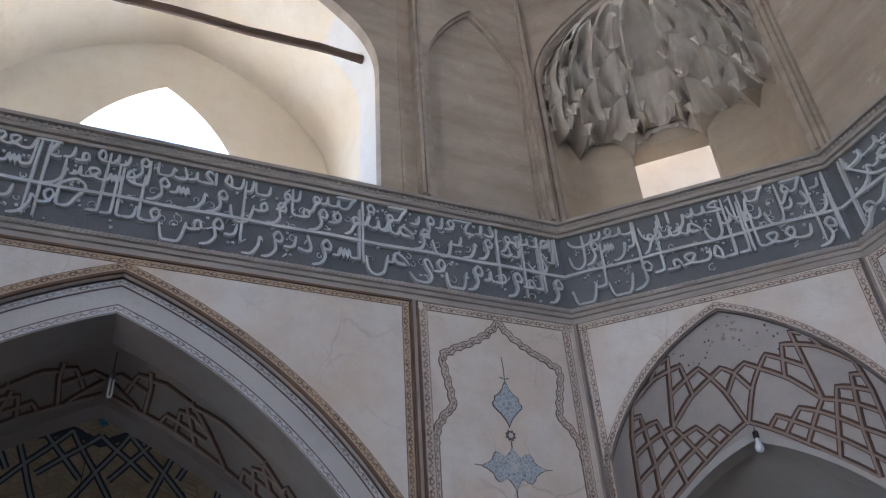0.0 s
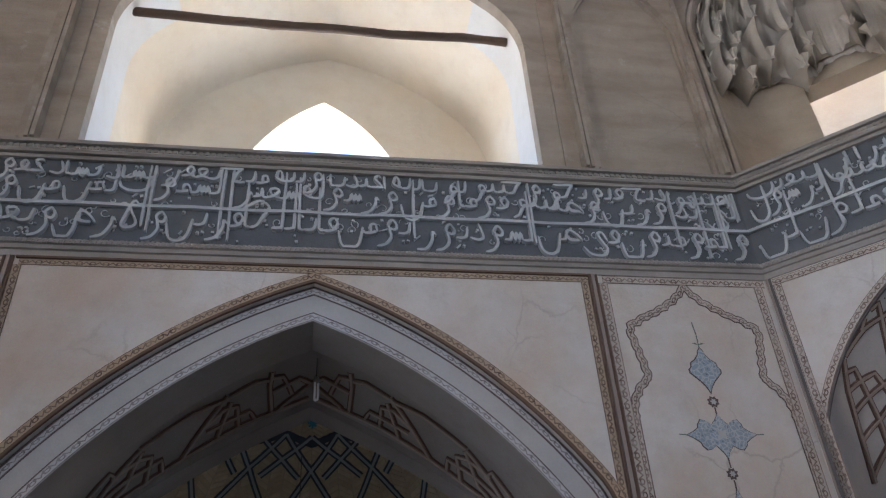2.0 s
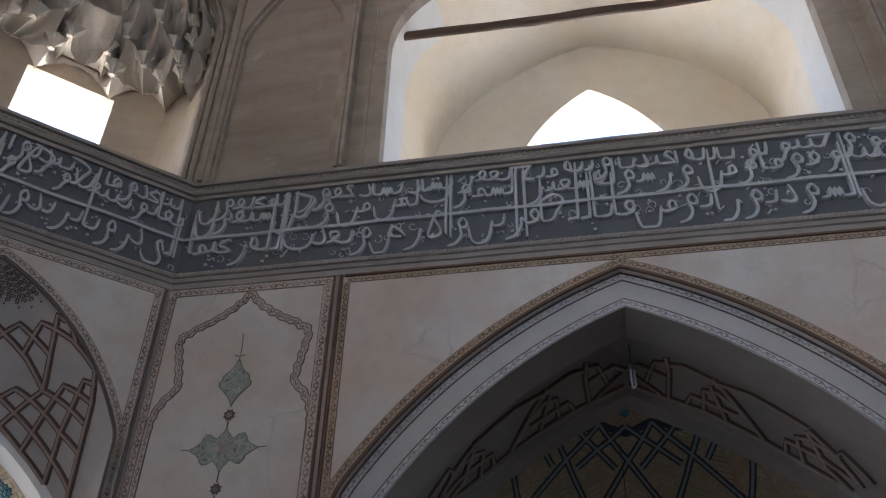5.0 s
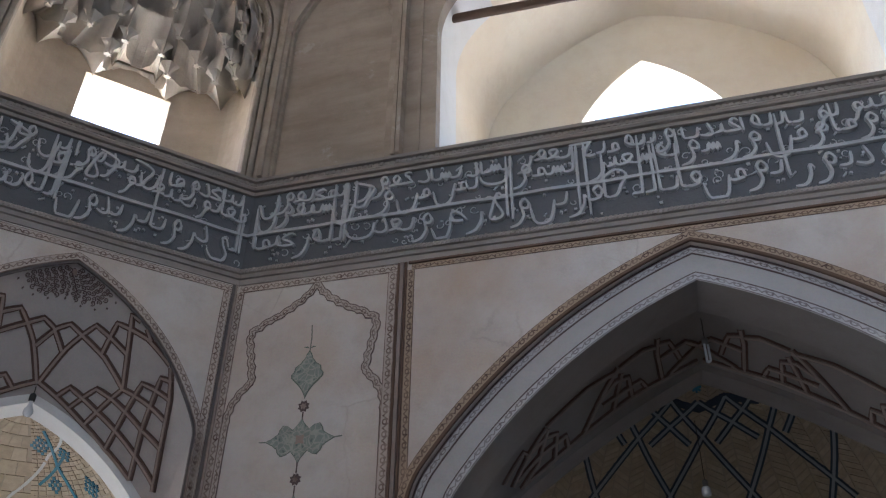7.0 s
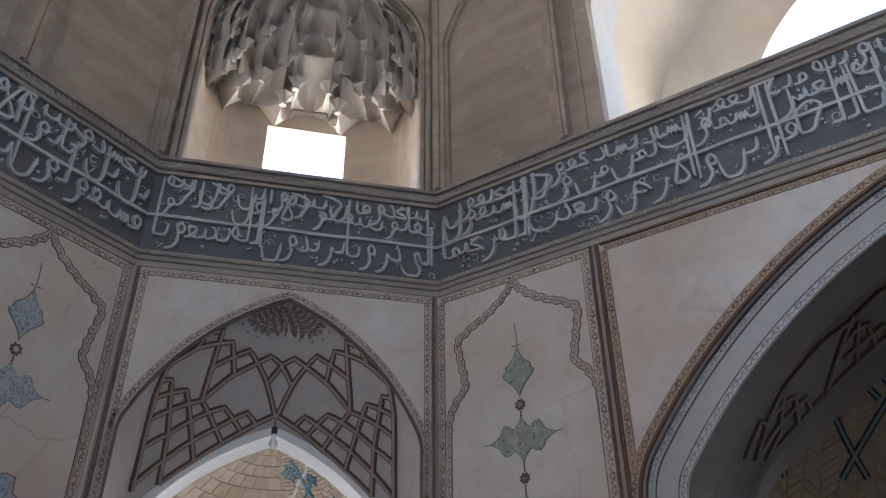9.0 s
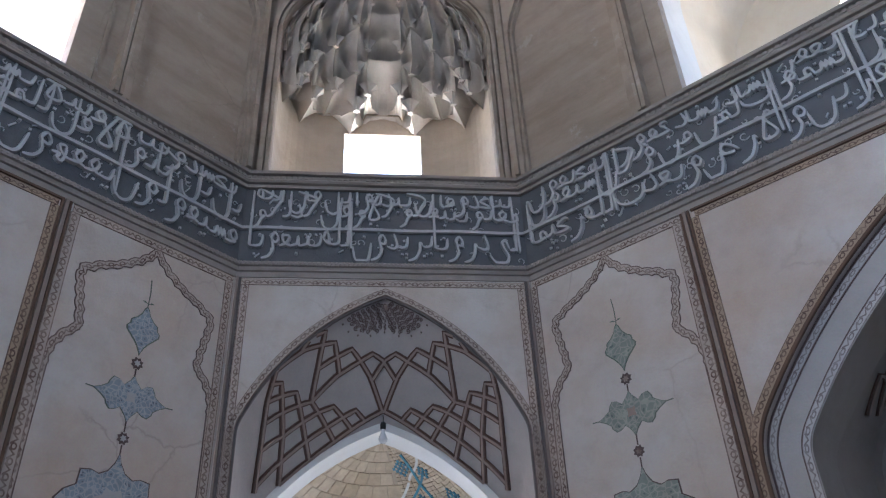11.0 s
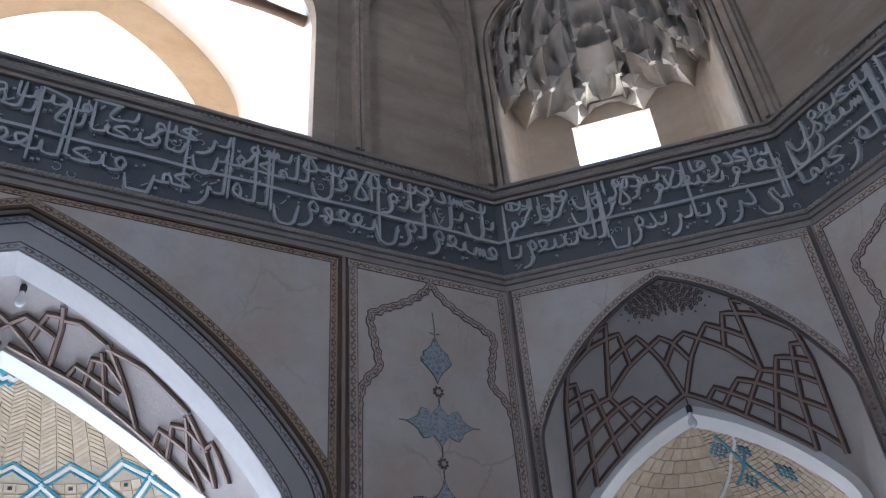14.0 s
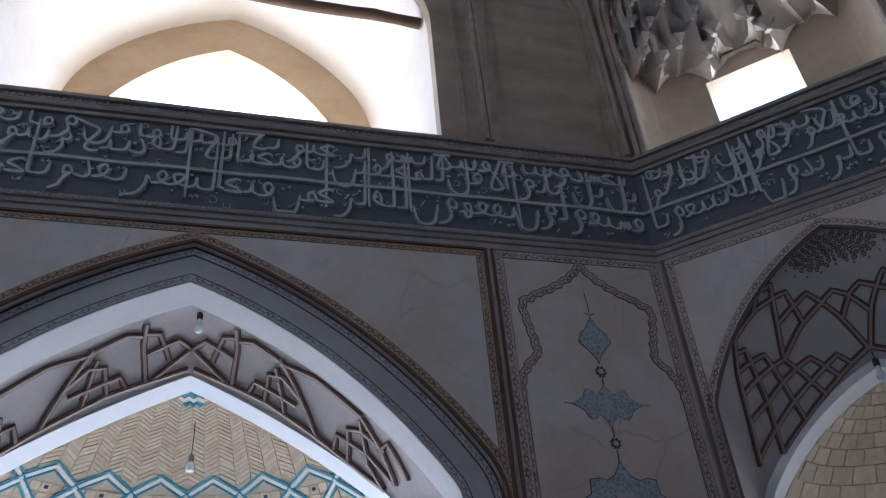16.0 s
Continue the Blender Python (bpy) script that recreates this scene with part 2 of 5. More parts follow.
p_.inputs["Base Color"].default_value = (0.78, 0.79, 0.80, 1)
p_.inputs["Roughness"].default_value = 0.25
p_.inputs["Coat Weight"].default_value = 0.5
METAL, nd_, lk_, p_ = nodes_of("lamp_metal")
p_.inputs["Base Color"].default_value = (0.30, 0.29, 0.27, 1)
p_.inputs["Metallic"].default_value, p_.inputs["Roughness"].default_value = 0.9, 0.45
CABLE, nd_, lk_, p_ = nodes_of("cable_rubber")
p_.inputs["Base Color"].default_value = (0.03, 0.028, 0.026, 1)
p_.inputs["Roughness"].default_value = 0.6

# ---- mesh helpers ----


def mesh_of(name, verts, faces, mat, uvs=None, smooth=False):
    me = bpy.data.meshes.new(name)
    me.from_pydata([tuple(v) for v in verts], [], faces)
    for m in (mat if isinstance(mat, (list, tuple)) else [mat]):
        me.materials.append(m)
    if uvs is not None:
        layer = me.uv_layers.new(name="UVMap")
        for lp in me.loops:
            layer.data[lp.index].uv = uvs[lp.vertex_index]
    bm = bmesh.new()
    bm.from_mesh(me)
    bmesh.ops.recalc_face_normals(bm, faces=bm.faces)
    bm.to_mesh(me)
    bm.free()
    if smooth:
        me.polygons.foreach_set("use_smooth", [True] * len(me.polygons))
    me.update()
    return me


def structure(name, me, m, label, category):
    ob = new(name, me)
    ob.matrix_world = m
    return tagged(ob, label, category, kind="structure")


def piece(name, me, parent, m=None, label=""):
    """A part under a thing; m is its pose in the parent's space."""
    ob = new(name, me)
    ob.parent = parent
    if m is not None:
        ob.matrix_basis = m
    return tagged(ob, label)


class Geo:
    """Collects vertices and faces in a wall's own space: u along it, depth away from the room, z up."""

    def __init__(self):
        self.v, self.f, self.uv = [], [], []

    def add(self, pts, faces, uvs=None):
        k = len(self.v)
        self.v += [tuple(p) for p in pts]
        self.uv += list(uvs) if uvs else [(0, 0)] * len(pts)
        self.f += [tuple(i + k for i in fc) for fc in faces]

    def box(self, u0, u1, d0, d1, z0, z1):
        self.add([(u, d, z) for u in (u0, u1) for d in (d0, d1) for z in (z0, z1)],
                 [(0, 1, 3, 2), (4, 6, 7, 5), (0, 4, 5, 1), (2, 3, 7, 6), (0, 2, 6, 4), (1, 5, 7, 3)])

    def strip(self, P, Q, d0, d1, closed=False):
        """A flat moulding between the lines P and Q of (u, z), from depth d0 (its face) to d1."""
        n, acc, pts, uvs = len(P), 0.0, [], []
        for i in range(n):
            if i:
                acc += math.dist(P[i], P[i - 1]) * 0.5 + math.dist(Q[i], Q[i - 1]) * 0.5
            for (a, z), y in ((P[i], 0), (Q[i], 1)):
                pts.append((a, d0, z)), uvs.append((acc, y))
                pts.append((a, d1, z)), uvs.append((acc, y))
        fs = []
        for i in range(n - 1):
            a, b = 4 * i, 4 * i + 4
            fs += [(a, a + 2, b + 2, b), (a, b, b + 1, a + 1), (a + 2, a + 3, b + 3, b + 2)]
        fs += [(0, 1, 3, 2), (4 * n - 4, 4 * n - 2, 4 * n - 1, 4 * n - 3)]
        self.add(pts, fs, uvs)

    def line(self, path, off0, off1, d0, d1):
        self.strip(offset(path, off0), offset(path, off1), d0, d1)

    def loft(self, rows):
        """A sheet through rows of points, all of one length."""
        n = len(rows[0])
        self.add([p for r in rows for p in r],
                 [(i * n + j, i * n + j + 1, (i + 1) * n + j + 1, (i + 1) * n + j) for i in range(len(rows) - 1) for j in range(n - 1)])

    def mesh(self, name, mat, smooth=False):
        return mesh_of(name, self.v, self.f, mat, self.uv, smooth)


def offset(path, o):
    """The line of (u, z) moved sideways by o, mitred at its corners."""
    out = []
    for i, p in enumerate(path):
        a, b = path[max(i - 1, 0)], path[min(i + 1, len(path) - 1)]
        t1 = Vector((p[0] - a[0], p[1] - a[1]))
        t2 = Vector((b[0] - p[0], b[1] - p[1]))
        if t1.length < 1e-9:
            t1 = t2
        if t2.length < 1e-9:
            t2 = t1
        t1.normalize(), t2.normalize()
        n1, n2 = Vector((-t1.y, t1.x)), Vector((-t2.y, t2.x))
        n = n1 + n2
        n = n / max(n.length_squared / 2, 0.5)
        out.append((p[0] + n.x * o, p[1] + n.y * o))
    return out


class Arch:
    """A four-centred pointed arch: apex height, crown radius and slope, haunch radius. line(o) is the arch moved inwards by o."""

    def __init__(self, apex, R, start, turn, haunch):
        s, t = radians(start), radians(turn)
        self.cx, self.R, self.r, self.t, self.du = R * math.sin(s), R, haunch, t, 0.0
        self.cz = apex - R * math.cos(s)
        self.spring = self.cz + (R - haunch) * math.cos(t)
        self.half = -self.cx + (R - haunch) * math.sin(t) + haunch

    def side(self, o, foot, n=22):
        """Right half from apex to foot."""
        R, c = self.R - o, []
        a0 = math.asin(max(-1, min(1, self.cx / R)))
        for i in range(n):
            a = a0 + (self.t - a0) * i / (n - 1)
            c.append((-self.cx + R * math.sin(a), self.cz + R * math.cos(a)))
        hx, hz = -self.cx + (self.R - self.r) * math.sin(self.t), self.cz + (self.R - self.r) * math.cos(self.t)
        for i in range(1, 9):
            a = self.t + (math.pi / 2 - self.t) * i / 8
            c.append((hx + (self.r - o) * math.sin(a), hz + (self.r - o) * math.cos(a)))
        if foot is not None:
            c.append((c[-1][0], foot))
        return c

    def line(self, o=0.0, foot=0.0, n=22):
        s = self.side(o, foot, n)
        return [(self.du - u, z) for u, z in reversed(s)][:-1] + [(self.du + u, z) for u, z in s]


def pierced(geo, line, u0, u1, z0, z1, d0, d1):
    """A wall slab with an arch through it: faces at d0 and d1, jambs and soffit between."""
    n = len(line)
    front = [(u, d0, z) for u, z in line] + [(u, d0, z1) for u, z in line]
    back = [(u, d1, z) for u, z in line] + [(u, d1, z1) for u, z in line]
    k = 2 * n
    fs = []
    for i in range(n - 1):
        if abs(line[i][0] - line[i + 1][0]) > 1e-6:
            fs += [(i, i + 1, n + i + 1, n + i), (k + i, k + n + i, k + n + i + 1, k + i + 1)]
        fs.append((i, k + i, k + i + 1, i + 1))
    geo.add(front + back, fs)
    for a, b in ((u0, line[0][0]), (line[-1][0], u1)):
        if b - a > 1e-4:
            geo.add([(a, d0, z0), (b, d0, z0), (b, d0, z1), (a, d0, z1), (a, d1, z0), (b, d1, z0), (b, d1, z1), (a, d1, z1)], [(0, 1, 2, 3), (4, 7, 6, 5)])
    geo.add([(u0, d0, z1), (u1, d0, z1), (u1, d1, z1), (u0, d1, z1)], [(0, 1, 2, 3)])


def tube(geo, path, radius, n=8):
    """A round rod along 3D points; radius a number or a list."""
    rows = []
    for i, p in enumerate(path):
        a, b = Vector(path[max(i - 1, 0)]), Vector(path[min(i + 1, len(path) - 1)])
        t = (b - a).normalized()
        s = t.cross(Vector((0, 0, 1)) if abs(t.z) < 0.9 else Vector((1, 0, 0))).normalized()
        q = t.cross(s)
        r = radius[i] if isinstance(radius, (list, tuple)) else radius
        rows.append([tuple(Vector(p) + s * (r * math.cos(2 * math.pi * j / n)) + q * (r * math.sin(2 * math.pi * j / n))) for j in range(n + 1)])
    geo.loft(rows)
    for row in (rows[0], rows[-1]):
        geo.add(row[:-1], [tuple(range(n))])


def lathe(geo, profile, n=14, at=(0, 0, 0)):
    """A turned form from (radius, height) pairs."""
    geo.loft([[(at[0] + r * math.cos(2 * math.pi * j / n), at[1] + r * math.sin(2 * math.pi * j / n), at[2] + z) for j in range(n + 1)] for r, z in profile])


# ---- plan: an octagon with four wide and four narrow sides ----
Z_BAND0, Z_BAND1, Z_LEDGE, TOP = 4.90, 5.709, 5.811, 9.4
CORNERS = [(-4.934, 3.354), (-3.357, 5.0), (3.387, 5.0), (5.007, 3.484), (5.007, -3.36), (3.36, -5.0), (-3.36, -5.0), (-4.934, -3.36)]


def side_frame(i):
    """The pose and length of the side from corner i to the next: u to the right as seen from inside."""
    (x0, y0), (x1, y1) = CORNERS[i], CORNERS[(i + 1) % 8]
    return pose((x0 + x1) / 2, (y0 + y1) / 2, 0, 0, 0, math.degrees(math.atan2(y1 - y0, x1 - x0))), math.dist((x0, y0), (x1, y1))


SIDES = {"northwest": 0, "north": 1, "northeast": 2, "east": 3, "southeast": 4, "south": 5, "southwest": 6, "west": 7}
WIDE = Arch(4.753, 4.0, 20, 54, 0.6)
NARROW = Arch(4.738, 1.94, 22, 66, 0.35)
WINDOW = Arch(8.86, 4.1, 20, 45, 0.9)
NICHE = Arch(8.63, 2.1, 18, 45, 0.75)
BACK_DOME = Arch(5.3, 3.2, 15, 60, 0.5)
INNER_WIDE = Arch(4.20, 7.4, 25, 37, 0.5)
INNER_NARROW = Arch(3.77, 1.86, 20, 52, 0.3)

# ---- ground, floor, roof and dome ----
ground = Geo()
ground.add([(-900, -900, -0.12), (900, -900, -0.12), (900, 900, -0.12), (-900, 900, -0.12)], [(0, 1, 2, 3)])
structure("ground", ground.mesh("ground", ROOFMAT), Matrix(), "pale dusty earth round the building", "ground")
fl = Geo()
fl.box(-12, 12, -8, 12, -0.11, 0.0)
structure("floor", fl.mesh("floor", FLOORMAT), Matrix(), "worn buff stone floor of the domed hall", "floor")

roof = Geo()
ring_in = [(x * 1.06, y * 1.06) for x, y in CORNERS]
ring_out = [(-12, 4), (-4, 12), (4, 12), (12, 4), (12, -4), (4, -9), (-4, -9), (-12, -4)]
n8 = len(CORNERS)
for z in (5.70, 5.45):
    roof.add([(x, y, z) for x, y in ring_in] + [(x, y, z) for x, y in ring_out], [(i, (i + 1) % n8, n8 + (i + 1) % n8, n8 + i) for i in range(n8)])
roof.add([(x, y, z) for z in (5.70, 5.45) for x, y in ring_out], [(i, (i + 1) % n8, n8 + (i + 1) % n8, n8 + i) for i in range(n8)])
structure("roof", roof.mesh("roof", ROOFMAT), Matrix(), "flat mud-plastered roof terrace round the drum", "roof")

dome = Geo()
lathe(dome, [(6.3 * math.cos(a), 3.9 * math.sin(a)) for a in [math.pi / 2 * i / 14 for i in range(15)]], 48, (0, 0, TOP - 0.1))
lathe(dome, [(6.6 * math.cos(a), 4.2 * math.sin(a)) for a in [math.pi / 2 * i / 14 for i in range(15)]], 48, (0, 0, TOP - 0.1))
structure("ceiling", dome.mesh("ceiling", UPPER, True), Matrix(), "beige plastered dome over the hall", "ceiling")


def ledge(name, profile, mat, label):
    """A moulding round all eight sides from (projection, z) pairs, mitred at the corners."""
    geo, rows = Geo(), []
    n = len(CORNERS)
    for i in range(n):
        p0, p1, p2 = (Vector(CORNERS[(i + k) % n]) for k in (-1, 0, 1))
        t1, t2 = (p1 - p0).normalized(), (p2 - p1).normalized()
        m = Vector((t1.y, -t1.x)) + Vector((t2.y, -t2.x))
        m = m / (m.length_squared / 2)
        rows.append([(p1.x + m.x * pr, p1.y + m.y * pr, z) for pr, z in profile])
    # courses are cut into short lengths so that they can run a little uneven
    out = []
    for i in range(n):
        a, b = rows[i], rows[(i + 1) % n]
        cut = max(2, int(math.dist(a[0], b[0]) / 0.28))
        for k in range(cut):
            f = k / cut
            w = 0.0 if k == 0 else (noise.noise(Vector((i * 7.1, k * 1.3, profile[0][1]))) * 0.006)
            out.append([tuple(Vector(p).lerp(Vector(q), f) + Vector((0, 0, w))) for p, q in zip(a, b)])
    out.append(out[0])
    geo.loft(out)
    return structure(name, geo.mesh(name, mat), Matrix(), label, "cornice")


ledge("trim_upper", [(-0.02, 5.6700), (0.03, 5.6700), (0.035, 5.6893), (0.022, 5.6932), (0.022, 5.7071), (0.05, 5.7101), (0.062, 5.7279), (0.055, 5.7433), (0.04, 5.7472), (0.04, 5.7819), (0.075, 5.7843), (0.08, 5.8105), (0.0, 5.8120), (-0.12, 5.8120)],
      MOULD, "moulded stone cornice over the inscription band")
ledge("trim_lower", [(-0.02, 4.955), (0.03, 4.955), (0.045, 4.945), (0.058, 4.925), (0.052, 4.905), (0.038, 4.90), (0.03, 4.872), (0.012, 4.868), (0.010, 4.822), (-0.02, 4.82)],
      MOULD, "moulded plaster cornice under the inscription band")
ledge("band_ground", [(-0.03, 5.70), (0.002, 5.70), (0.002, 4.95), (-0.03, 4.95)], SLATE, "slate-grey ground of the carved inscription band")


def row_of_teeth(name, i, z0, z1, pitch, width, d0, d1, lean, mat, label):
    """A row of small carved teeth along side i."""
    m, length = side_frame(i)
    geo = Geo()
    for k in range(int(length / pitch)):
        u = -length / 2 + (k + 0.5) * pitch
        j = random.uniform(-0.003, 0.003)
        geo.add([(u + s * width / 2 + (lean if z == z1 else 0), d, z + j) for s in (-1, 1) for d in (d0, d1) for z in (z0, z1)],
                [(0, 1, 3, 2), (4, 6, 7, 5), (0, 4, 5, 1), (0, 2, 6, 4), (1, 5, 7, 3)])
    ob = new(name, geo.mesh(name, mat))
    ob.matrix_world = m
    return tagged(ob, label, "moulding", kind="stuff")


for i in (0, 1, 2, 7, 3):
    row_of_teeth("dentil_course", i, 5.750, 5.779, 0.046, 0.028, -0.052, -0.03, 0.0, MOULD, "small carved dentils in the stone cornice")
    row_of_teeth("rope_moulding", i, 4.905, 4.938, 0.034, 0.020, -0.0605, -0.03, 0.014, MOULD, "twisted rope moulding along the cornice")

# ---- the wide sides ----


def shell(geo, outer, inner, d0, d1, rows=9, lift=0.10):
    """A vault between two arch lines of equal length, at depths d0 and d1, with a slight upward swell."""
    out = []
    for k in range(rows):
        f = k / (rows - 1)
        s = lift * math.sin(math.pi * f)
        out.append([(a[0] + (b[0] - a[0]) * f, d0 + (d1 - d0) * f, a[1] + (b[1] - a[1]) * f + s) for a, b in zip(outer, inner)])
    geo.loft(out)


WIDE_OUT, WIDE_IN = WIDE.line(0.05, 0.0), INNER_WIDE.line(-0.10, 0.0)
WIDE_D0, WIDE_D1 = 0.34, 1.13
NORTH_OUT = WIDE.line(0.20, 0.0)
NARROW_OUT, NARROW_IN = NARROW.line(0.055, 0.0), INNER_NARROW.line(-0.09, 0.0)
NARROW_D0, NARROW_D1 = 0.035, 0.52


def on_shell(outer, inner, d0, d1, lift, s, v, proud):
    """A point of such a vault: s from -1 to 1 along the arch (without its upright feet), v from mouth to back, raised by proud."""
    n = len(outer)
    x = 1 + (n - 3) * (s + 1) / 2
    i = min(int(x), n - 2)
    g = x - i
    a = Vector(outer[i]).lerp(Vector(outer[i + 1]), g)
    b = Vector(inner[i]).lerp(Vector(inner[i + 1]), g)
    p = a.lerp(b, v)
    t = Vector(outer[min(i + 1, n - 1)]) - Vector(outer[i])
    nrm = Vector((t.y, -t.x)).normalized()
    q = Vector((p.x, d0 + (d1 - d0) * v, p.y + lift * math.sin(math.pi * v)))
    slope = (b - a).length
    w = Vector((nrm.x, -slope / max(d1 - d0, 0.01) * 0.6, nrm.y)).normalized()
    return q + w * proud


def ribs(parent, frame_args, lines, wide=0.034, core=0.016):
    """Raised net of vault ribs: a dark flat fillet with a pale roll on it, along lines of (s, v)."""
    for name, mat, half, h0, h1 in (("rib_edging", RIBSIDE, wide / 2, -0.004, 0.010), ("rib", RIBTOP, core / 2, 0.009, 0.020)):
        for ln in lines:
            geo, pts = Geo(), []
            for (s0, v0), (s1, v1) in zip(ln[:-1], ln[1:]):
                steps = max(2, int(math.hypot((s1 - s0) * 2.4, v1 - v0) / 0.06))
                pts += [(s0 + (s1 - s0) * k / steps, v0 + (v1 - v0) * k / steps) for k in range(steps)]
            pts.append(ln[-1])
            mid = [on_shell(*frame_args, s, v, 0.0) for s, v in pts]
            top = [on_shell(*frame_args, s, v, 0.1) for s, v in pts]
            rows = []
            for k, (m_, t_) in enumerate(zip(mid, top)):
                nrm = (t_ - m_).normalized()
                way = mid[min(k + 1, len(mid) - 1)] - mid[max(k - 1, 0)]
                side = way.cross(nrm).normalized() * half
                rows.append([tuple(m_ + side + nrm * h0), tuple(m_ + side + nrm * h1), tuple(m_ - side + nrm * h1), tuple(m_ - side + nrm * h0)])
            geo.loft(rows)
            piece(name, geo.mesh(name, mat), parent)


# net of ribs on half a vault, mirrored on the other half; (s, v) pairs
NET_NARROW = [
    [(-0.513, 0), (-0.583, 0.21), (-0.66, 0.58), (-0.723, 0.86)],
    [(-0.503, 0), (-0.37, 0.06), (-0.228, 0.2), (-0.218, 0.5)],
    [(-0.31, 0), (-0.267, 0.03), (-0.315, 0.32), (-0.365, 0.58)],
    [(-0.345, 0), (-0.385, 0.04)],
    [(-0.318, 0.34), (-0.153, 0.35), (-0.07, 0.64), (-0.008, 0.92)],
    [(-0.365, 0.58), (-0.235, 0.51), (-0.122, 0.49), (-0.055, 0.47), (0.057, 0.67)],
    [(-0.552, 0.07), (-0.498, 0.18), (-0.53, 0.66), (-0.58, 1)],
    [(-0.583, 0.21), (-0.435, 0.4), (-0.412, 0.85), (-0.402, 1)],
    [(-0.608, 0.39), (-0.365, 0.58), (-0.297, 0.85), (-0.262, 0.98)],
    [(-0.66, 0.58), (-0.53, 0.66), (-0.34, 0.7), (-0.255, 0.73), (-0.167, 0.96)],
    [(-0.708, 0.82), (-0.54, 0.84), (-0.3, 0.85), (-0.143, 0.84), (-0.098, 0.94)],
    [(-0.008, 0.92), (-0.098, 0.94), (-0.262, 0.98), (-0.402, 1), (-0.58, 1)],
]
NET_WIDE = [
    [(0.01, 0.96), (0.122, 0.95), (0.262, 0.93), (0.46, 0.96), (0.655, 1), (0.743, 1)],
    [(0.138, 0.58), (0.175, 0.53), (0.258, 0.56)],
    [(0.265, 0.58), (0.368, 0.52), (0.527, 0.56)],
    [(0.005, 0.81), (0.042, 0.71), (0.133, 0.74)],
    [(0.005, 0.82), (0.12, 0.94)],
    [(0.07, 0.84), (0.093, 0.61), (0.128, 0.57)],
    [(0.122, 0.48), (0.138, 0.66), (0.145, 0.93)],
    [(0.205, 0.92), (0.215, 0.83), (0.36, 0.83)],
    [(0.262, 0.93), (0.247, 0.72), (0.285, 0.68), (0.363, 0.76)],
    [(0.34, 0.95), (0.295, 0.78), (0.258, 0.63)],
    [(0.26, 0.54), (0.295, 0.62), (0.383, 0.8), (0.458, 0.95)],
    [(0.53, 0.97), (0.51, 0.84), (0.618, 0.82), (0.723, 0.88)],
    [(0.593, 1), (0.525, 0.74), (0.557, 0.68), (0.643, 0.69)],
    [(0.733, 1), (0.638, 0.89), (0.53, 0.6)],
    [(0.53, 0.57), (0.62, 0.68), (0.75, 0.89)],
    [(0.633, 0.73), (0.628, 0.6), (0.758, 0.76)],
]


def mirrored(net):
    return [list(ln) for ln in net] + [[(-s, v) for s, v in ln] for ln in net]


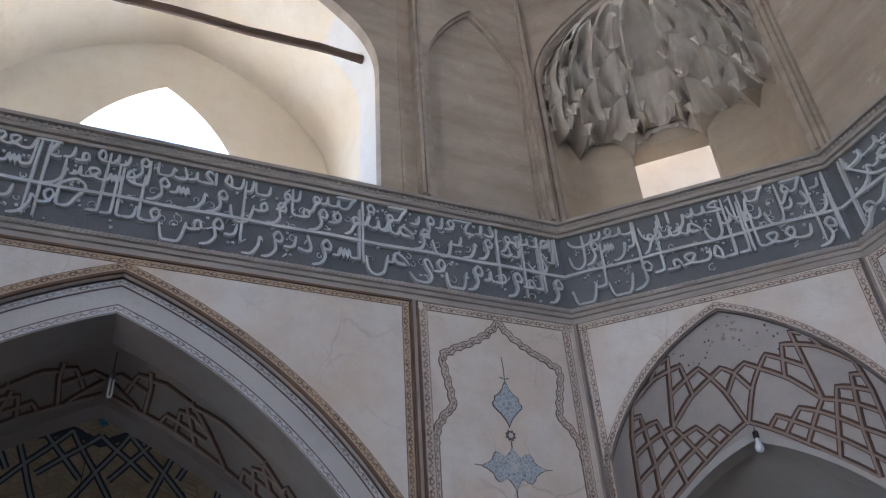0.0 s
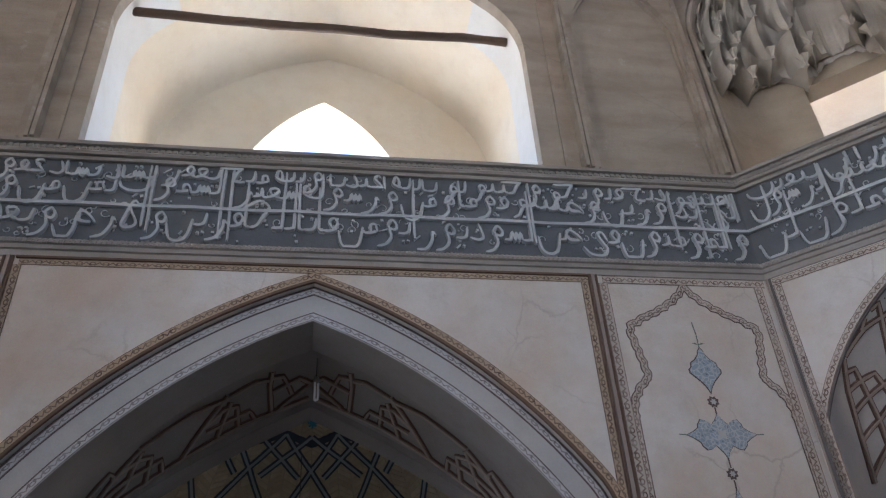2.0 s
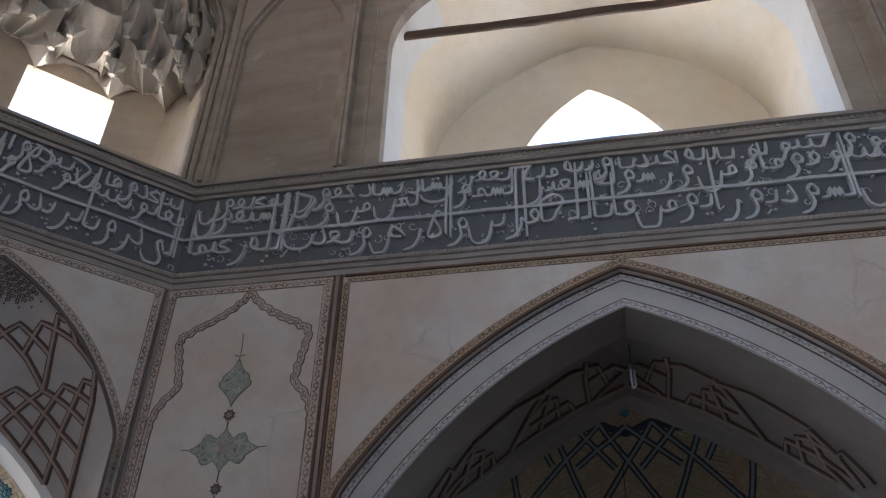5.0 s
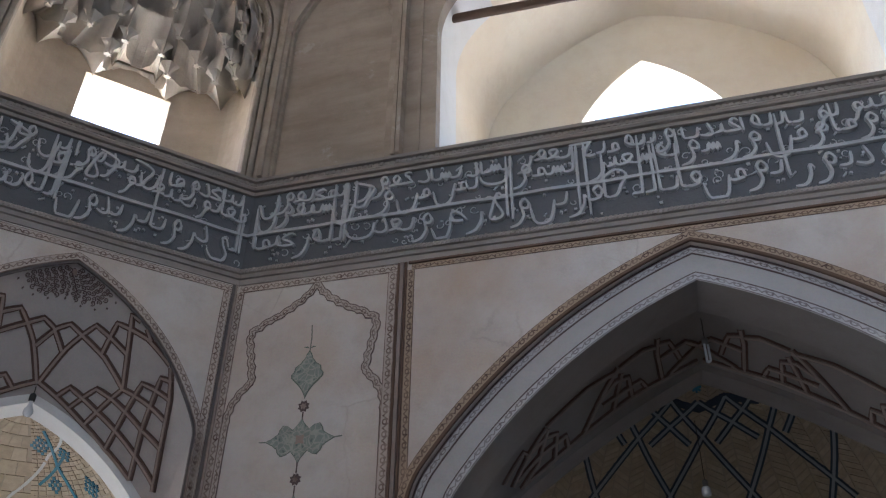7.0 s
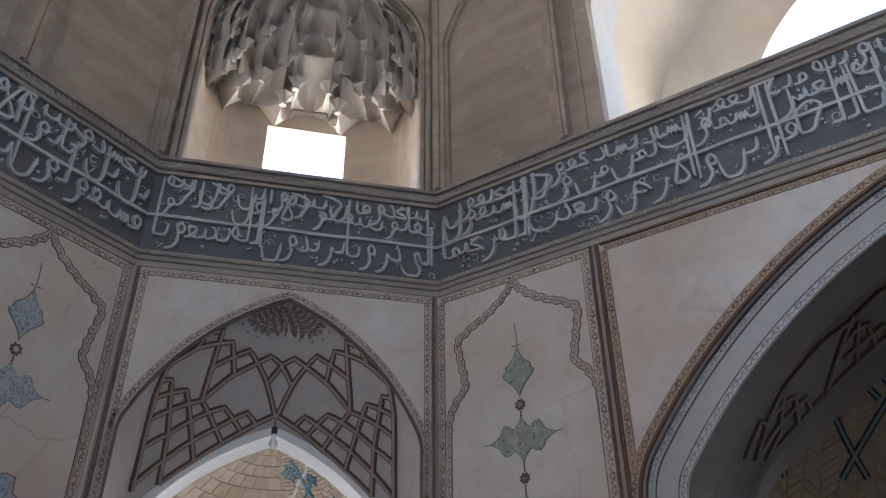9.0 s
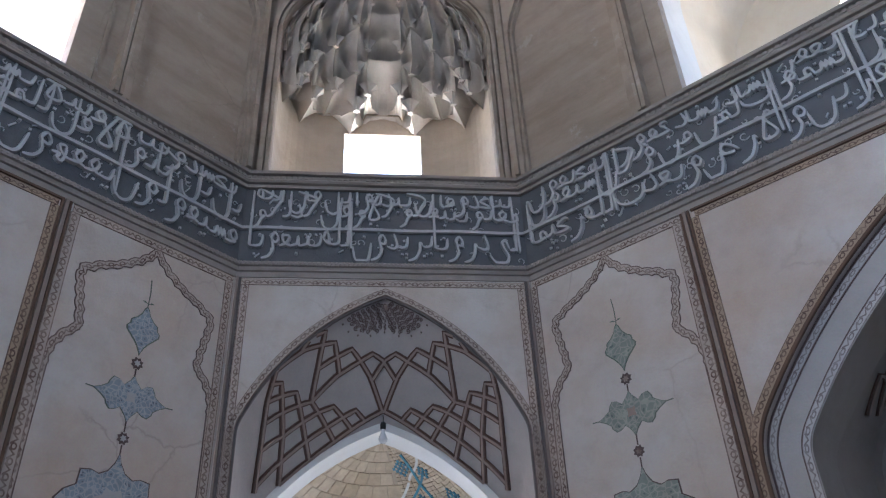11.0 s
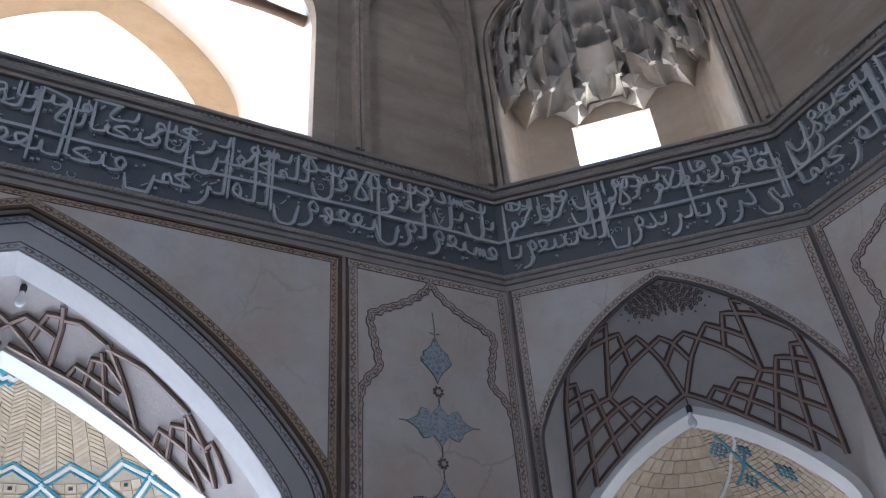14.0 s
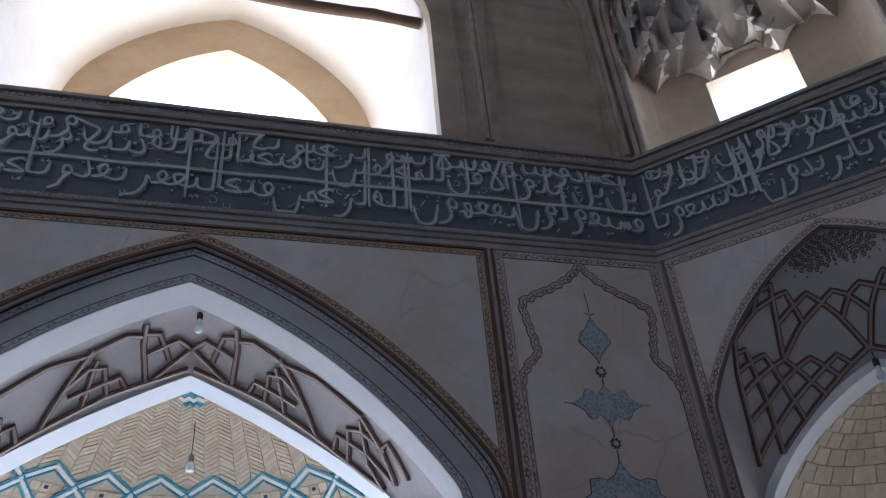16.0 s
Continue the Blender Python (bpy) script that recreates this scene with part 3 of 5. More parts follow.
def wide_side(name, detailed, half, outside, du=0.0):
    i = SIDES[name]
    m, length = side_frame(i)
    WIDE.du = du
    mv = m @ Matrix.Translation((du, 0, 0))
    h = length / 2
    g = Geo()
    pierced(g, WIDE.line(0.060), -h, h, 0, 4.96, 0, 0.062)
    wall = structure("wall_" + name, g.mesh("wall", WALL), m, "stained cream plaster wall with a tall pointed arch", "wall")
    g = Geo()
    pierced(g, WIDE.line(0.315), -2.3, 2.3, 0, 4.96, 0.062, 0.34)
    me = g.mesh("arch_ring", [RING, SHADED])
    # on the north ring the soffit faces take the plaster darkened for shade
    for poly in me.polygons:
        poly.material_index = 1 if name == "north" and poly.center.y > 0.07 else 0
    piece("arch_ring", me, wall, label="pale grey stepped arch ring")
    # painted borders of the arch
    for nm, o0, o1, d, mat in (("arch_border", -0.012, 0.045, -0.008, BORDER_OCHRE), ("arch_fillet", 0.045, 0.063, -0.016, BROWN)):
        g = Geo()
        g.strip(WIDE.line(o0), WIDE.line(o1), d, 0.01)
        piece(nm, g.mesh(nm, mat), wall)
    for o0, o1, d in ((0.076, 0.120, 0.056), (0.262, 0.310, 0.055)):
        g = Geo()
        g.strip(WIDE.line(o0), WIDE.line(o1), d, 0.07)
        piece("ring_border", g.mesh("ring_border", BORDER_GREY), wall)
    for o0, o1, d in ((0.066, 0.076, 0.050), (0.120, 0.127, 0.057), (0.255, 0.262, 0.057)):
        g = Geo()
        g.strip(WIDE.line(o0), WIDE.line(o1), d, 0.07)
        piece("ring_line", g.mesh("ring_line", INK), wall)
    # upright frames left and right of the arch, and along the top
    zt, fr = 4.82, (-0.024 if name == "north" else 0.0)
    for s in (-1, 1):
        def band(nm, a, b, d, mat, top=zt):
            g = Geo()
            P, Q = [(fr + s * a, 0.0), (fr + s * a, top)], [(fr + s * b, 0.0), (fr + s * b, top)]
            g.strip(P, Q, d, 0.01)
            piece(nm, g.mesh(nm, mat), wall)
        band("frame_border", 1.925, 1.982, -0.006, BORDER_OCHRE, 4.755)
        band("frame_fillet", 1.982, 1.998, -0.018, BROWN)
        band("frame_fillet", 2.004, 2.030, -0.024, FILLET)
        band("frame_fillet", 2.036, 2.052, -0.018, BROWN)
        band("frame_border", 2.058, 2.126, -0.006, BORDER, 4.755)
        band("frame_border", h - 0.085, h - 0.02, -0.006, BORDER, 4.755)
        g = Geo()
        g.strip([(s * 2.07, 4.755), (s * (h - 0.02), 4.755)], [(s * 2.07, 4.818), (s * (h - 0.02), 4.818)], -0.0065, 0.01)
        piece("frame_border", g.mesh("frame_border", BORDER), wall)
    g = Geo()
    g.strip([(-1.972, 4.757), (1.972, 4.757)], [(-1.972, 4.805), (1.972, 4.805)], -0.0055, 0.01)
    piece("frame_border", g.mesh("frame_border", BORDER_OCHRE), wall)
    g = Geo()
    g.strip([(-1.992, 4.805), (1.992, 4.805)], [(-1.992, 4.822), (1.992, 4.822)], -0.020, 0.01)
    piece("frame_fillet", g.mesh("frame_fillet", BROWN), wall)
    # plain soffit, ribbed vault and inner arch; the north ones carry their shade as colour
    if detailed:
        vault_out, vault_d0 = (NORTH_OUT, 0.49) if name == "north" else (WIDE_OUT, WIDE_D0)
        if name == "north":
            g = Geo()
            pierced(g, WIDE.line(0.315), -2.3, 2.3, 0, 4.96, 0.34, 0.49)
            piece("arch_soffit", g.mesh("arch_soffit", SHADED), wall, label="plain plaster soffit behind the arch ring, darkened for shade")
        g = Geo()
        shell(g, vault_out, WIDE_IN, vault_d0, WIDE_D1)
        vault = structure("vault_" + name, g.mesh("vault", SHADED if name == "north" else LATTICE, True), mv, "grey plaster vault with a net of raised brown ribs", "vault")
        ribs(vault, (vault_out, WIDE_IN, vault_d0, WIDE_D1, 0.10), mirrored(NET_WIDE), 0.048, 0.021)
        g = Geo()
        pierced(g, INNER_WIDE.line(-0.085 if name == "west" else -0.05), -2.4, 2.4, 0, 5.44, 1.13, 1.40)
        structure("inner_arch_" + name, g.mesh("inner_arch", PALE if name == "west" else SHADED), mv, "plain white plastered inner arch", "arch")
    upper_wide(name, m, h, half, outside)
    WIDE.du = 0.0
    return wall


def upper_wide(name, m, h, back_half, sky_arch):
    """The drum's wall over a wide side: a deep vaulted window with two blind panels."""
    wide, aside = (1.016, -0.028) if name == "north" else (1.0, 0.0)
    g = Geo()
    pierced(g, [(aside + u * wide, z) for u, z in WINDOW.line(0.0, Z_LEDGE)], -h, h, Z_LEDGE, TOP, 0.0, 0.12)
    wall = structure("drum_wall_" + name, g.mesh("drum_wall", UPPER), m, "beige plaster drum wall with streaked stains", "wall")
    # reveal of the window, and its back wall
    outer = [(aside + u * wide, z) for u, z in WINDOW.line(0.0, Z_LEDGE - 0.1)]
    back = Arch(8.88 if name == "west" else 8.74, 2.6, 14, 50, 1.2)
    k = back_half / back.half
    inner = [(u * k, z) for u, z in back.line(0.0, Z_LEDGE - 0.1)]
    g = Geo()
    rows = []
    for j in range(11):
        f = j / 10
        e = f * f * (3 - 2 * f) * 0.35 + f * 0.65
        rows.append([(a[0] + (b[0] - a[0]) * e, 0.12 + 1.5 * f, a[1] + (b[1] - a[1]) * e) for a, b in zip(outer, inner)])
    g.loft(rows)
    me = g.mesh("window_reveal", [WHITE if name == "west" else CREAM, WHITE], True)
    # sky light on the jamb fronts is painted in: these faces are whiter
    for poly in me.polygons:
        poly.material_index = 1 if poly.center.y < 0.55 and poly.center.z < 8.0 else 0
    structure("window_reveal_" + name, me, m, "smooth cream plastered window vault", "window")
    g = Geo()
    pierced(g, sky_arch.line(0.0, Z_LEDGE - 0.1), -2.6, 2.6, Z_LEDGE - 0.1, 9.6, 1.62, 1.85)
    structure("window_back_" + name, g.mesh("window_back", TAN if name == "west" else CREAM), m, "cream plaster wall pierced by a pointed window", "window")
    g = Geo()
    g.box(-2.2, 2.2, 0.02, 2.2, 5.66, 5.78)
    structure("window_sill_" + name, g.mesh("window_sill", TAN if name == "west" else CREAM), m, "plaster sill floor behind the cornice", "sill")
    # blind panels with pointed heads, in raised frames
    for s in (-1, 1):
        a, b = 2.085, h - 0.04
        c = (a + b) / 2 + 0.02
        arch = Arch(8.42, 1.9, 33, 62, 0.45)
        q = (b - c - 0.09) / arch.half
        g = Geo()
        pierced(g, [(u * q, z) for u, z in arch.line(0.0, Z_LEDGE)], a - c, b - c, Z_LEDGE, TOP, -0.085, 0.01)
        pierced(g, [(u * q, z) for u, z in arch.line(0.03, Z_LEDGE)], a - c + 0.06, b - c - 0.03, Z_LEDGE, 9.0, -0.045, 0.01)
        piece("panel_frame", g.mesh("panel_frame", UPPER), wall, Matrix.Translation((s * c, 0, 0)), "raised plaster frame with a pointed head")
        for u0, u1, d in ((1.95, 1.975, -0.02), (a - 0.0, a + 0.03, -0.112), (a + 0.045, a + 0.075, -0.10), (b - 0.05, b - 0.01, -0.115)):
            g = Geo()
            lo, hi = sorted((s * u0, s * u1))
            g.box(lo, hi, d, 0.0, Z_LEDGE, 8.8)
            piece("panel_moulding", g.mesh("panel_moulding", UPPER), wall)


SKY_NORTH = Arch(8.05, 1.95, 31, 66, 0.6)
SKY_NORTH.du = -0.035
SKY_WEST = Arch(8.38, 2.15, 21, 62, 0.8)
SKY_WEST.du = -0.01
wide_side("north", True, 1.74, SKY_NORTH, -0.03)
wide_side("west", True, 1.52, SKY_WEST, 0.03)
# unseen east and south windows: openings kept small to hold the sun back
SKY_SMALL = Arch(6.9, 0.9, 31, 66, 0.3)
wide_side("east", False, 1.74, SKY_SMALL)
wide_side("south", False, 1.74, SKY_SMALL)

# ---- the narrow sides ----


def apse_table(n=400):
    """Half-round niche plan with squared shoulders, stepped evenly along its length."""
    p, raw = 2.0 / 3.4, []
    for k in range(n + 1):
        a = math.pi * (1 - k / n)
        c, q = math.cos(a), max(0.0, math.sin(a))
        raw.append((math.copysign(abs(c) ** p, c) * 1.066, 0.085 + q ** p * 0.72))
    run = [0.0]
    for a, b in zip(raw[:-1], raw[1:]):
        run.append(run[-1] + math.dist(a, b))
    return raw, [r / run[-1] for r in run]


APSE, APSE_RUN = apse_table()


def apse_plan(f):
    """f from 0 to 1, left to right; returns (u, depth)."""
    k = int(np.searchsorted(APSE_RUN, f))
    k = min(max(k, 1), len(APSE) - 1)
    t = (f - APSE_RUN[k - 1]) / max(1e-9, APSE_RUN[k] - APSE_RUN[k - 1])
    (a, b), (c, d) = APSE[k - 1], APSE[k]
    return a + (c - a) * t, b + (d - b) * t


def niche_half(z):
    """Half-width of the niche's mouth at height z."""
    side = NICHE.side(0.0, Z_LEDGE)
    for (u0, z0), (u1, z1) in zip(side[:-1], side[1:]):
        if z1 <= z <= z0:
            return u0 + (u1 - u0) * (z0 - z) / max(z0 - z1, 1e-6)
    return side[-1][0] if z < side[-1][1] + 1 else 0.0


# cell joints along the niche, by turns from tier to tier: narrow pendants beside broad shells
JOINTS = ([0.0, 0.09, 0.20, 0.385, 0.615, 0.80, 0.91, 1.0], [0.0, 0.15, 0.29, 0.43, 0.57, 0.71, 0.85, 1.0])


def muqarnas(parent, top, pleat=0.045, turn=0):
    """Tiers of hollow shells that close the niche; fluted ridges between them hang down as star-footed pendants."""
    levels = [7.23, 7.44, 7.66, 7.88, 8.09, 8.29, 8.47, 8.66]
    sag = [0.23, 0.25, 0.25, 0.24, 0.22, 0.18, 0.12, 0.0]

    def place(f, z, pull):
        u, d = apse_plan(min(1.0, max(0.0, f)))
        h = min(1.0, max(0.0, (z - 6.95) / 1.68))
        ku, kd = niche_half(min(z, 8.6)) / 1.055, max(0.05, 1 - h ** 1.5)
        return (u * ku * (1 - 0.42 * pull), max(0.012, 0.02 + d * kd - pull * 0.80 * min(1.0, d * 2.0)), min(z, top))

    def across(k, f):
        """0 at the middle of a shell of tier k, 1 at the joint between two."""
        js = JOINTS[(k + turn) % 2]
        for a, b in zip(js[:-1], js[1:]):
            if a <= f <= b:
                e = abs(2 * (f - a) / (b - a) - 1)
                return max(e, 0.86) if k == 1 and a < 0.5 < b else e
        return 1.0

    for k in range(len(levels) - 1):
        js = JOINTS[(k + turn) % 2]
        for f0, f1 in zip(js[:-1], js[1:]):
            geo, rows, low = Geo(), [], []
            small = min(1.0, (f1 - f0) / 0.16)
            for j in range(11):
                b = j / 10
                row = []
                for i in range(21):
                    f = f0 + (f1 - f0) * i / 20
                    e = abs(2 * i / 20 - 1)
                    z0 = levels[k] - sag[k] * e ** 2.2
                    if k == 0 and f0 < 0.5 < f1:
                        z0 = max(z0, 7.035)
                    if k == 1 and f0 < 0.5 < f1:
                        z0 = levels[k] - sag[k] * max(e, 0.86) ** 2.2
                    z1 = levels[k + 1] - sag[k + 1] * across(k + 1, f) ** 2.2
                    ridge = 0.50 * e ** 2.4 * (1 - 0.60 * b)
                    flute = pleat * (abs((e * 5) % 2 - 1) - 0.5) * min(1.0, 2 * e) * (1 - b) * small
                    hood = 0.26 * b ** 3.5 - 0.09 * small * (1 - e * e) * math.sin(math.pi * min(1.0, b * 1.1))
                    if k == 0 and f0 < 0.5 < f1:
                        ridge, hood = 0.38 * e ** 7 * (1 - 0.6 * b), -0.02
                    row.append(place(f, z0 + (z1 - z0) * b, (ridge + flute + hood) * min(1.0, 0.25 + 8 * f * (1 - f))))
                    if j == 0:
                        low.append(place(f, z0 + 0.02, -0.02))
                rows.append(row)
            geo.loft([low] + rows)
            piece("muqarnas_cell", geo.mesh("muqarnas_cell", MUQ), parent)
        # a flared, star-footed pendant under each joint
        for c, f0 in enumerate(js[1:-1]):
            if k > 5:
                continue
            g2 = Geo()
            x, y, z = place(f0, levels[k] - sag[k] - 0.004, 0.47 * min(1.0, 0.25 + 8 * f0 * (1 - f0)))
            y, big = max(y, 0.06), (1.0 if 0.2 < f0 < 0.8 else 0.8) * (1.0 - 0.06 * k) * (0.6 if pleat > 0.08 else 1.0)
            rings = []
            for grow, rise, point in ((0.050, 0.0, 0.48), (0.038, 0.03, 0.60), (0.034, 0.07, 0.70), (0.052, 0.13, 0.72), (0.095, 0.20, 0.78), (0.125, 0.25, 0.85)):
                grow *= big
                rings.append([(x + grow * (1.0 if q % 2 else point) * math.cos(q * math.pi / 6), y + rise * 0.55 + grow * 0.8 * (1.0 if q % 2 else point) * math.sin(q * math.pi / 6), z + rise) for q in range(12)])
            g2.add([p for r in rings for p in r], [tuple(range(12))] + [(12 * r + q, 12 * r + (q + 1) % 12, 12 * r + 12 + (q + 1) % 12, 12 * r + 12 + q) for r in range(5) for q in range(12)])
            piece("muqarnas_tip", g2.mesh("muqarnas_tip", MUQ), parent)


def narrow_side(name, detailed, slim=1.0, aside=0.0):
    """A corner side; slim narrows its stalactite niche, aside moves it along the wall."""
    i = SIDES[name]
    m, length = side_frame(i)
    h = length / 2
    g = Geo()
    pierced(g, NARROW.line(0.05), -h, h, 0, 4.96, 0, 0.04)
    wall = structure("wall_" + name, g.mesh("wall", WALL), m, "cream plaster corner wall with a pointed niche", "wall")
    g = Geo()
    g.strip(NARROW.line(-0.002), NARROW.line(0.052), -0.006, 0.01)
    piece("arch_border", g.mesh("arch_border", BORDER), wall)
    g = Geo()
    g.strip(NARROW.line(0.052), NARROW.line(0.066), 0.004, 0.03)
    piece("arch_fillet", g.mesh("arch_fillet", DARK), wall)
    for s in (-1, 1):
        for nm, a, b, d, mat, top in (("frame_border", h - 0.108, h - 0.050, -0.006, BORDER, 4.755), ("frame_fillet", h - 0.047, h - 0.028, -0.014, DARK, 4.82), ("frame_fillet", h - 0.026, h - 0.010, -0.024, FILLET, 4.82)):
            g = Geo()
            g.strip([(s * a, 0.0), (s * a, top)], [(s * b, 0.0), (s * b, top)], d, 0.01)
            piece(nm, g.mesh(nm, mat), wall)
    g = Geo()
    g.strip([(-h + 0.05, 4.757), (h - 0.05, 4.757)], [(-h + 0.05, 4.81), (h - 0.05, 4.81)], -0.0055, 0.01)
    piece("frame_border", g.mesh("frame_border", BORDER), wall)
    g = Geo()
    shell(g, NARROW_OUT, NARROW_IN, NARROW_D0, NARROW_D1, lift=0.06)
    vault = structure("vault_" + name, g.mesh("vault", LATTICE, True), m, "grey plaster niche vault with raised brown ribs", "vault")
    if detailed:
        ribs(vault, (NARROW_OUT, NARROW_IN, NARROW_D0, NARROW_D1, 0.06), mirrored(NET_NARROW), 0.044, 0.017)
    g = Geo()
    pierced(g, INNER_NARROW.line(-0.03), -1.15, 1.15, 0, 4.2, 0.52, 0.80)
    # only the lit northwest arch stays white; the others have shade in their colour
    structure("inner_arch_" + name, g.mesh("inner_arch", WHITE if name == "northwest" else SHADE_GREY), m, "plain plastered inner arch", "arch")
    # drum with the stalactite niche
    g = Geo()
    mouth = [(aside + u * slim, z) for u, z in NICHE.line(0.0, Z_LEDGE)]
    pierced(g, mouth, -h, h, Z_LEDGE, TOP, 0.0, 0.10)
    drum = structure("drum_wall_" + name, g.mesh("drum_wall", UPPER), m, "beige plaster drum wall round a stalactite niche", "wall")
    for o0, o1, d in ((-0.035, -0.004, -0.03), (-0.095, -0.05, -0.045)):
        g = Geo()
        g.strip(offset(mouth, -o0), offset(mouth, -o1), d, 0.01)
        piece("niche_moulding", g.mesh("niche_moulding", UPPER), drum)
    # niche wall with its small window
    g, w, zt = Geo(), 0.385 / slim, (7.03 if name == "northwest" else 7.06)
    steps = 40
    for z0, z1 in ((Z_LEDGE - 0.1, zt), (zt, 8.7)):
        rows = [[(*apse_plan(k / steps), z) for k in range(steps + 1)] for z in (z0, z1)]
        for k in range(steps):
            u0, u1 = rows[0][k][0], rows[0][k + 1][0]
            if z1 == zt and u1 > -w and u0 < w:
                a0, a1 = max(u0, -w), min(u1, w)
                for p, q in ((u0, a0), (a1, u1)):
                    if q - p > 1e-4 and (q <= -w + 1e-6 or p >= w - 1e-6):
                        dp, dq = (rows[0][k][1] + (rows[0][k + 1][1] - rows[0][k][1]) * (x - u0) / (u1 - u0) for x in (p, q))
                        g.add([(p, dp, z0), (q, dq, z0), (q, dq, z1), (p, dp, z1)], [(0, 1, 2, 3)])
                continue
            g.add([rows[0][k], rows[0][k + 1], rows[1][k + 1], rows[1][k]], [(0, 1, 2, 3)])
    reach = 0.84
    q0 = [(-w, Z_LEDGE - 0.1), (-w, zt), (w, zt), (w, Z_LEDGE - 0.1)]
    g.box(-1.2, 1.2, 0.02, 1.0, 8.68, 8.80)
    g.loft([[(u, 0.797, z) for u, z in q0], [(u, 0.797 + reach - 0.6, z) for u, z in q0]])
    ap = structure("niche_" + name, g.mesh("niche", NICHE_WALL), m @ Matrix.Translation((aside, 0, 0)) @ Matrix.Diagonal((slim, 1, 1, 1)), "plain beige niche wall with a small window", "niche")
    if detailed:
        tagged(ap, "beige stucco stalactite niche with a small window")
        if name == "northeast":
            muqarnas(ap, 8.62, 0.10)
        else:
            muqarnas(ap, 8.62)
    g = Geo()
    g.box(-1.1, 1.1, 0.02, 1.4, 5.66, 5.78)
    structure("niche_sill_" + name, g.mesh("niche_sill", CREAM), m, "plaster sill floor behind the cornice", "sill")
    return wall


narrow_side("northwest", True, 0.925, 0.0)
narrow_side("northeast", True, 1.0, 0.055)
narrow_side("southeast", False)
narrow_side("southwest", False)

# ---- the carved inscription band ----
# Pen strokes of the letters, in pen units: x runs leftwards with the writing, y up from the base line, T is the top of a stem.
# Four forms in a letter's entry: joined after (initial), joined on both sides (medial), joined before (final), alone.
T = 99.0
TOOTH = ([(0.2, 2.0), (0.5, 0.5), (1.2, 0.0), (2.5, 0.0)], [(0.0, 0.0), (0.7, 0.3), (0.9, 1.8), (1.1, 0.4), (2.5, 0.0)])
BOAT = [(0.2, 1.7), (0.4, 0.2), (1.6, -0.7), (4.0, -0.7), (5.6, 0.1), (6.0, 1.1)]
BASIN = [(0.1, 0.9), (0.4, -0.6), (1.0, -2.2), (2.5, -2.9), (4.0, -2.1), (4.6, 0.2)]
HOOK = [(0.2, 1.7), (1.0, 2.1), (2.7, 1.3), (1.1, 0.6), (0.2, 0.0), (1.4, -0.1), (3.0, 0.0)]
HOOK_TAIL = [(0.2, 1.7), (1.0, 2.1), (2.8, 1.3), (1.0, 0.4), (0.3, -1.3), (1.1, -2.8), (3.0, -3.0), (4.2, -2.4)]
COMB = [(0.0, 0.0), (0.4, 1.3), (0.7, 0.0), (1.2, 1.3), (1.5, 0.0), (2.0, 1.4), (2.4, 0.1), (3.6, 0.0)]
COMB_TAIL = COMB[:6] + [(2.5, -0.8), (3.4, -2.6), (5.0, -2.7), (6.2, -1.6), (6.5, 0.3)]
LOOP = [(0.0, 0.0), (0.9, 1.0), (2.3, 1.8), (3.1, 1.2), (2.4, 0.2), (0.8, 0.0), (2.6, 0.0), (3.2, 0.9), (3.5, 0.1), (4.4, 0.0)]
LOOP_TAIL = LOOP[:6] + [(2.8, 0.2), (3.2, 0.9), (3.4, -1.2), (4.4, -2.8), (6.0, -2.5), (7.0, -0.6)]
EYE = ([(0.3, 2.0), (1.1, 2.6), (1.8, 1.9), (0.8, 0.9), (0.2, 0.1), (1.3, 0.0), (2.8, 0.0)], [(0.0, 0.0), (1.5, 0.5), (2.1, 1.6), (1.1, 1.9), (0.4, 1.5), (1.3, 0.4), (2.8, 0.0)],
       [(0.0, 0.0), (1.5, 0.5), (2.0, 1.6), (0.9, 1.8), (0.5, 1.3), (1.1, 0.3), (0.3, -1.5), (1.2, -2.8), (3.2, -2.9)], [(0.3, 2.0), (1.1, 2.6), (1.8, 1.9), (0.9, 0.8), (0.2, -0.9), (0.8, -2.5), (3.2, -2.8)])
RING_HEAD = ([(0.6, 0.5), (0.2, 1.4), (0.9, 2.2), (1.7, 1.6), (1.2, 0.6), (0.5, 0.4), (1.6, 0.0), (2.8, 0.0)], [(0.0, 0.0), (1.0, 0.3), (1.8, 1.3), (1.1, 2.1), (0.4, 1.4), (1.1, 0.3), (2.8, 0.0)])
WAW = [(1.6, 0.7), (1.9, 1.6), (1.1, 2.3), (0.3, 1.4), (0.7, 0.6), (1.6, 0.7), (1.4, -0.6), (2.4, -1.9), (4.0, -2.3)]
QAF = [(1.6, 0.7), (1.9, 1.6), (1.1, 2.3), (0.3, 1.4), (0.7, 0.6), (1.6, 0.6), (1.4, -1.2), (2.2, -2.6), (3.8, -2.7), (4.9, -1.5), (5.2, 0.2)]
RA = [(0.1, 0.3), (0.7, 0.9), (0.9, -0.5), (2.0, -2.0), (3.8, -2.5)]
DAL = [(1.1, 2.7), (0.4, 0.9), (0.5, 0.1), (1.4, -0.2), (2.9, 0.2)]
KAF = [(5.4, T), (2.6, 4.6), (0.7, 3.6), (1.9, 1.7), (2.8, 0.3), (4.0, 0.0)]
KAF_END = [(5.6, T), (2.8, 4.8), (0.6, 3.8), (2.0, 1.4), (2.4, 0.0), (1.2, -0.4), (0.2, -0.2)]
LAM = ([(0.3, T), (0.4, 1.0), (0.9, 0.1), (2.2, 0.0)], [(0.3, T), (0.4, 1.0), (0.9, 0.1), (2.2, 0.0)], [(0.3, T), (0.3, 0.5), (0.7, -1.8), (2.2, -2.8), (3.9, -2.0), (4.5, 0.2)])
